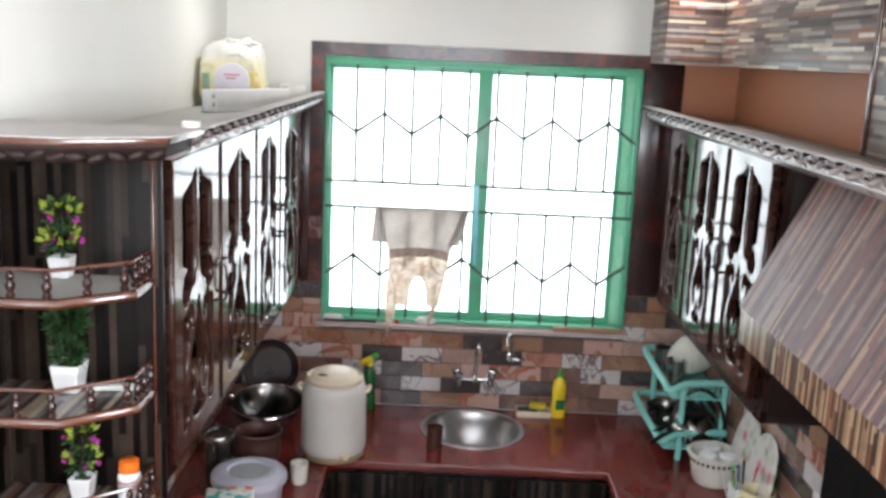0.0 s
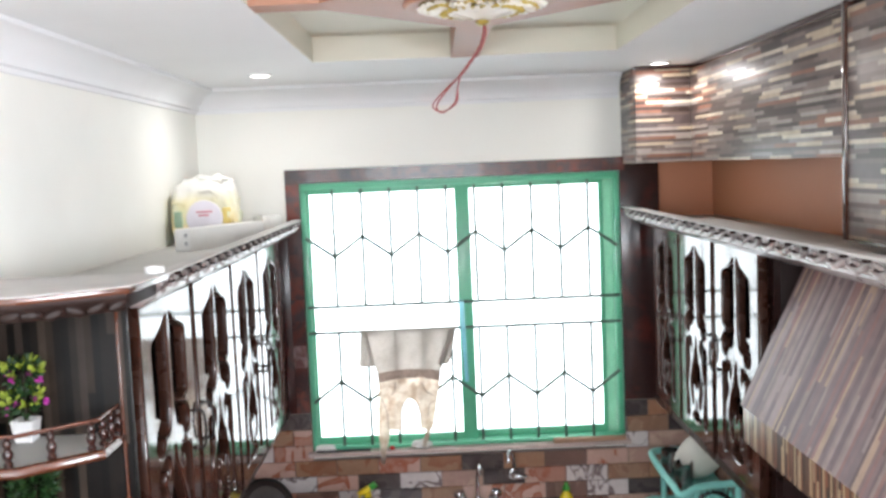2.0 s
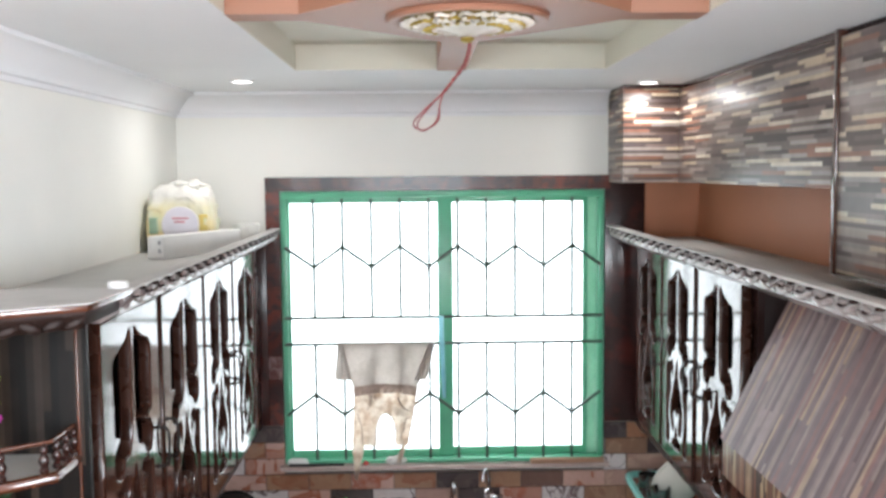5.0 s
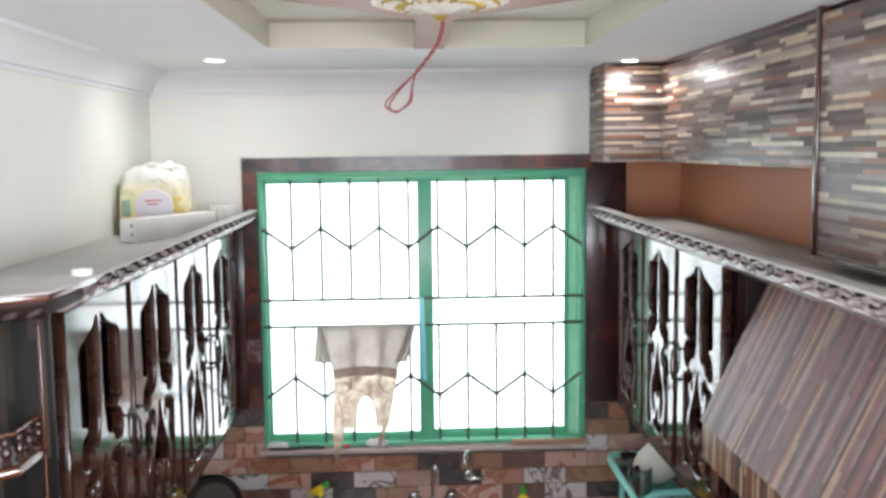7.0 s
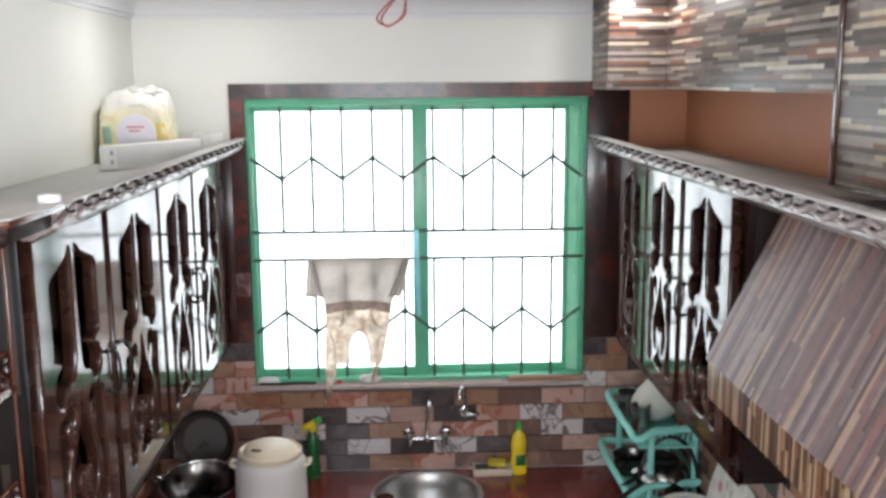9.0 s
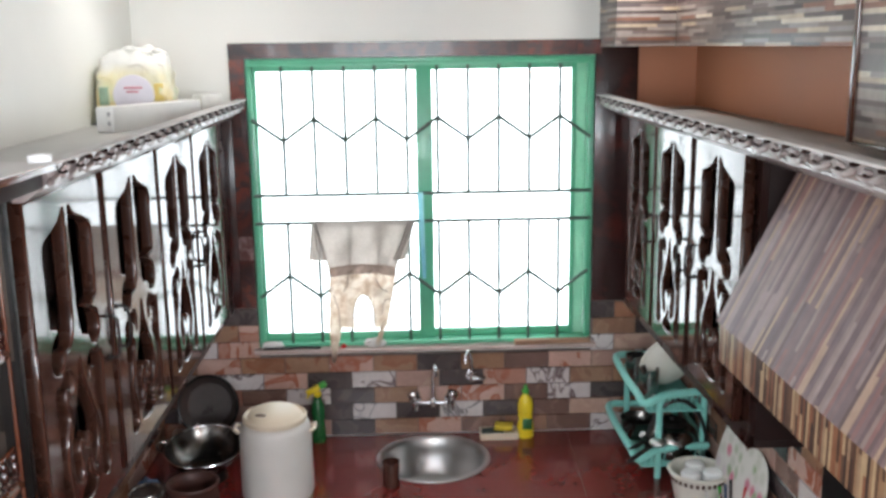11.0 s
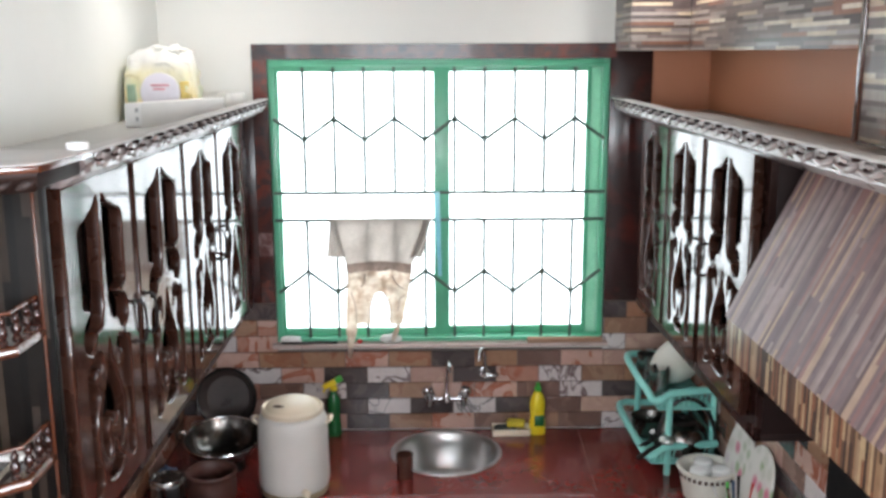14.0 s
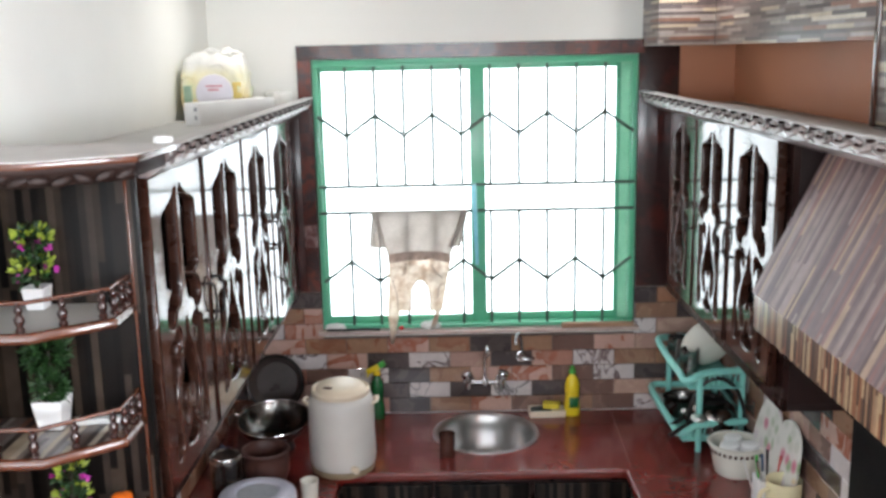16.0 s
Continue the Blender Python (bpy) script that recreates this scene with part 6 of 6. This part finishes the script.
def long_carton():
    c = thing("long_carton", (-0.92, 3.42, ZTOP), "long narrow white cardboard carton on the cabinet", "carton")
    ang = math.atan2(3.612 - 3.195, -0.789 + 1.002)
    m = Matrix.Translation((-1.0, 3.2, ZTOP + 0.0005)) @ Matrix.Rotation(ang, 4, "Z")
    part("sleeve", turn(box(0.004, 0.44, 0.0, 0.075, 0, 0.082, 0.003), m), M_CARD, c)
    part("end_flap", turn(box(0, 0.0035, 0.002, 0.073, 0.002, 0.08, 0.001), m), M_WHITE, c, "white end flap")
    for zz in (0.022, 0.052):
        part("print_bar", turn(box(-0.001, -0.0002, 0.012, 0.024, zz, zz + 0.014), m), M_PALEGREY, c, "small grey print bar", smooth=False)


long_carton()
solo("tape_roll", lathe([(0.014, 0), (0.021, 0), (0.022, 0.002), (0.022, 0.012), (0.021, 0.014), (0.014, 0.014), (0.014, 0)], 36), M_WHITE, "small white roll of tape on the cabinet", "tape roll").location = (-0.745, 1.89, 2.3698)
p_ob = solo("clear_box", turn(box(-0.05, 0.05, -0.03, 0.03, 0, 0.09, 0.004), Matrix.Rotation(radians(50), 4, "Z")), M_FILM, "small cloudy plastic box on the cabinet", "box")
p_ob.location = (-0.83, 3.86, ZTOP + 0.0005)


# ---- window: hanging dress and things on the sill ----
def cloth_sheet(zt, zb, nx, nz, left, right, depth, ph, keep=None, arch=0.0, bow=(0.3, 1)):
    """A thin wavy cloth between two edge lines x = left(f), right(f), from height zt down to zb."""
    bm = bmesh.new()
    rows = []
    for j in range(nz + 1):
        f = j / nz
        rows.append([])
        for i in range(nx + 1):
            g = i / nx
            x = left(f) + (right(f) - left(f)) * g
            z = zt + (zb - zt) * f + arch * (1 - (2 * g - 1) ** 2) * (bow[0] + (bow[1] - bow[0]) * f)
            y = depth + 0.004 * math.sin(g * 17 + ph + 2 * f) * (0.3 + f) + 0.003 * noise.noise(Vector((x * 14, z * 14, ph)))
            rows[-1].append(bm.verts.new((x, y, z)))
    for j in range(nz):
        for i in range(nx):
            q = (rows[j][i], rows[j][i + 1], rows[j + 1][i + 1], rows[j + 1][i])
            cx, cz = sum(v.co.x for v in q) / 4, sum(v.co.z for v in q) / 4
            if keep is None or keep(cx, cz):
                bm.faces.new(q)
    bmesh.ops.delete(bm, geom=[v for v in bm.verts if not v.link_faces], context="VERTS")
    bmesh.ops.solidify(bm, geom=bm.faces[:], thickness=0.0012)
    return bm


def line(a, b):
    return lambda f: a + (b - a) * f


def hanging_dress():
    d = thing("hanging_dress", (-0.25, 4.08, 1.28), "small grey-beige dress with cream floral skirt hanging on the grille", "dress")
    yd = 4.078
    part("bodice", cloth_sheet(1.846, 1.628, 44, 24, line(-0.47, -0.401), line(-0.029, -0.113), yd + 0.011, 0.4, arch=0.016, bow=(0, 1)), M_DRESS, d, "thin grey-beige bodice")
    part("waistband", cloth_sheet(1.64, 1.598, 44, 5, line(-0.404, -0.4), line(-0.11, -0.112), yd - 0.003, 0.4, arch=0.016, bow=(1, 1)), M_WAIST, d, "darker gathered waistband")

    def arch_gap(x, z):
        u = (x + 0.256) / 0.043
        return not (abs(u) < 1 and z < 1.45 + 0.067 * math.sqrt(1 - u * u))

    part("skirt", cloth_sheet(1.604, 1.368, 80, 60, line(-0.4, -0.41), line(-0.112, -0.155), yd, 1.9, arch_gap, arch=0.016, bow=(1, 0)), M_LACE, d, "cream floral skirt")
    hem = smooth_line([(-0.299, yd - 0.006, 1.38), (-0.3, yd - 0.006, 1.44), (-0.285, yd - 0.006, 1.495), (-0.256, yd - 0.006, 1.52), (-0.227, yd - 0.006, 1.495), (-0.212, yd - 0.006, 1.44), (-0.213, yd - 0.006, 1.38)], 5)
    part("hem", tube(hem, 0.0035, 6), M_WAIST, d, "stitched taupe hem")
    for fold in ([(-0.385, 1.52), (-0.365, 1.45), (-0.362, 1.375)], [(-0.135, 1.5), (-0.165, 1.49), (-0.178, 1.43)], [(-0.32, 1.6), (-0.325, 1.56), (-0.34, 1.54)], [(-0.2, 1.59), (-0.18, 1.55), (-0.15, 1.53)]):
        part("gather", tube(smooth_line([(x, yd - 0.007, z) for x, z in fold], 5), 0.0028, 6), M_WAIST, d, "gathered fold")
    part("sleeve", cloth_sheet(1.84, 1.672, 10, 12, line(-0.47, -0.488), line(-0.45, -0.405), yd + 0.006, 2.7), M_DRESS, d, "short sleeve")
    part("sleeve", cloth_sheet(1.842, 1.67, 10, 12, line(-0.055, -0.125), line(-0.028, -0.066), yd + 0.006, 2.7), M_DRESS, d, "short sleeve")
    part("loose_strap", cloth_sheet(1.372, 1.216, 8, 18, line(-0.41, -0.4), line(-0.352, -0.388), 4.07, 0.1), M_LACE, d, "loose hanging strap")
    part("loose_strap", cloth_sheet(1.4, 1.287, 6, 14, line(-0.172, -0.212), line(-0.153, -0.19), yd, 0.9), M_LACE, d, "loose hanging strap")


hanging_dress()
crumpled("white_rag", (0.045, 0.018, 0.022), (-0.21, 4.094, 1.2745), M_CARD, "crumpled white rag on the window sill", "rag", 8, 0.35)
crumpled("red_pebble", (0.013, 0.011, 0.01), (-0.35, 4.09, 1.2745), M_RED, "small round red trinket on the window sill", "trinket", 9, 0.05)
solo("wood_strip", turn(box(-0.17, 0.17, -0.018, 0.018, 0, 0.022, 0.004), Matrix.Rotation(radians(2), 4, "Z")), M_PLANK, "weathered wooden strip on the window sill", "wood strip").location = (0.575, 4.094, 1.2745)
solo("cable", tube(smooth_line([(-0.7, 4.085, 1.2805), (-0.6, 4.08, 1.2805), (-0.53, 4.09, 1.2805), (-0.45, 4.084, 1.2805)], 6), 0.0058, 8), M_IRON, "short black cable lying on the window sill", "cable")
crumpled("white_paper", (0.05, 0.016, 0.018), (-0.66, 4.1, 1.2745), M_CARD, "crumpled white paper on the window sill", "paper", 10, 0.3)
solo("blue_bag", cloth_sheet(1.965, 1.585, 6, 24, line(-0.014, 0.004), line(0.012, 0.019), 4.079, 1.3), M_BLUEFILM, "thin pale blue plastic bag hanging by the window mullion", "plastic bag")


# ---- polished stone pieces of the window surround ----
def surround_material():
    m, nt, bsdf = nodes_of("dark_red_polished_stone")
    r = nt.nodes.new("ShaderNodeObjectInfo").outputs["Random"]
    a = ramp(nt, r, [(0.0, (0.04, 0.018, 0.017)), (0.3, (0.075, 0.022, 0.017)), (0.55, (0.13, 0.028, 0.018)), (0.75, (0.05, 0.028, 0.028)), (0.965, (0.3, 0.2, 0.19))], True)
    b = ramp(nt, r, [(0.0, (0.09, 0.022, 0.016)), (0.3, (0.03, 0.014, 0.013)), (0.55, (0.05, 0.02, 0.018)), (0.75, (0.16, 0.03, 0.018)), (0.965, (0.12, 0.05, 0.045))], True)
    c = mix(nt, ramp(nt, noise_fac(nt, 14, 4, None, 1.2), [(0.42, (0, 0, 0)), (0.6, (1, 1, 1))]), a, b)
    nt.links.new(c, bsdf.inputs["Base Color"])
    bsdf.inputs["Roughness"].default_value = 0.25
    bsdf.inputs["Coat Weight"].default_value = 0.15
    return m


M_STONE = surround_material()


def stone_piece(x0, x1, z0, z1, parent):
    bm = box(x0 + 0.0007, x1 - 0.0007, YB - 0.0245, YB - 0.0185, z0 + 0.0007, z1 - 0.0007)
    mesh = bpy.data.meshes.new("stone_strip")
    bmesh.ops.recalc_face_normals(bm, faces=bm.faces)
    bm.to_mesh(mesh)
    bm.free()
    mesh.materials.append(M_STONE)
    ob = new("stone_strip", mesh)
    ob.parent = parent


_n = 15
for _k in range(_n):
    stone_piece(-0.787 + _k * 1.56 / _n, -0.787 + (_k + 1) * 1.56 / _n, WZ1 + 0.002, 2.595, window_head)
for _k in range(10):
    _z0 = 1.46 + _k * (WZ1 - 1.46) / 10
    stone_piece(-0.787, WX0 - 0.002, _z0, _z0 + (WZ1 - 1.46) / 10, window_side)


# ---- wall tiles: pieces of the walls ----
TW, TH, TG = 0.196, 0.0752, 0.003
backing = solo("wall_tile_back", box(XL + 0.001, XR - 0.001, YB - 0.007, YB - 0.0005, ZT, WZ0 - 0.026), M_GROUT, "stone-print tiled splashback", "wall tiles", "structure")
solo_l = solo("wall_tile_back", box(XL + 0.001, WX0 - 0.001, YB - 0.007, YB - 0.0005, WZ0 - 0.025, 1.459), M_GROUT, "stone-print tiled splashback", "wall tiles", "structure")
solo_r = solo("wall_tile_back", box(WX1 + 0.001, XR - 0.001, YB - 0.007, YB - 0.0005, WZ0 - 0.025, 1.459), M_GROUT, "stone-print tiled splashback", "wall tiles", "structure")
east = solo("wall_tile_back", box(XR - 0.007, XR - 0.0005, 2.632, YB - 0.012, ZT, 1.446), M_GROUT, "stone-print tiled splashback", "wall tiles", "structure")
west = solo("wall_tile_back", box(XL + 0.0005, XL + 0.007, 1.9, YB - 0.012, ZT, 1.446), M_GROUT, "stone-print tiled splashback", "wall tiles", "structure")
TILES = {}


def tile(w, h, centre, yaw, parent):
    key = (round(w, 4), round(h, 4))
    if key not in TILES:
        bm = box(-w / 2, w / 2, -0.0045, 0.0045, -h / 2, h / 2)
        front = [e for e in bm.edges if all(v.co.y < 0 for v in e.verts)]
        bmesh.ops.bevel(bm, geom=front, offset=0.0018, segments=1, affect="EDGES")
        mesh = bpy.data.meshes.new("tile")
        bm.to_mesh(mesh)
        bm.free()
        mesh.materials.append(M_TILE)
        TILES[key] = mesh
    ob = new("tile", TILES[key])
    ob.matrix_world = pose(*centre, 0, 0, yaw)
    ob.parent = parent


def tile_run(lo, hi, z_top, place, parent, rows=range(8), cut=None):
    for r in rows:
        z0 = ZT + 0.002 + r * TH
        x = lo - (r % 2) * TW / 2 - 0.035
        while x < hi - 0.01:
            a, b = max(x, lo), min(x + TW, hi)
            spans = [(a, b)]
            if cut and z0 + TH > cut[2]:
                spans = [(a, min(b, cut[0])), (max(a, cut[1]), b)]
            for p, q in spans:
                if q - p > 0.02:
                    c, yaw = place((p + q) / 2, z0 + TH / 2)
                    tile(q - p - TG, TH - TG, c, yaw, parent)
            x += TW


tile_run(XL + 0.012, XR - 0.012, 1.459, lambda u, z: ((u, YB - 0.0118, z), 0), backing, cut=(WX0, WX1, WZ0 - 0.02))
tile_run(2.636, YB - 0.02, 1.446, lambda u, z: ((XR - 0.0118, u, z), -90), east, rows=range(8))
tile_run(2.4, YB - 0.02, 1.446, lambda u, z: ((XL + 0.0118, u, z), 90), west, rows=range(8))
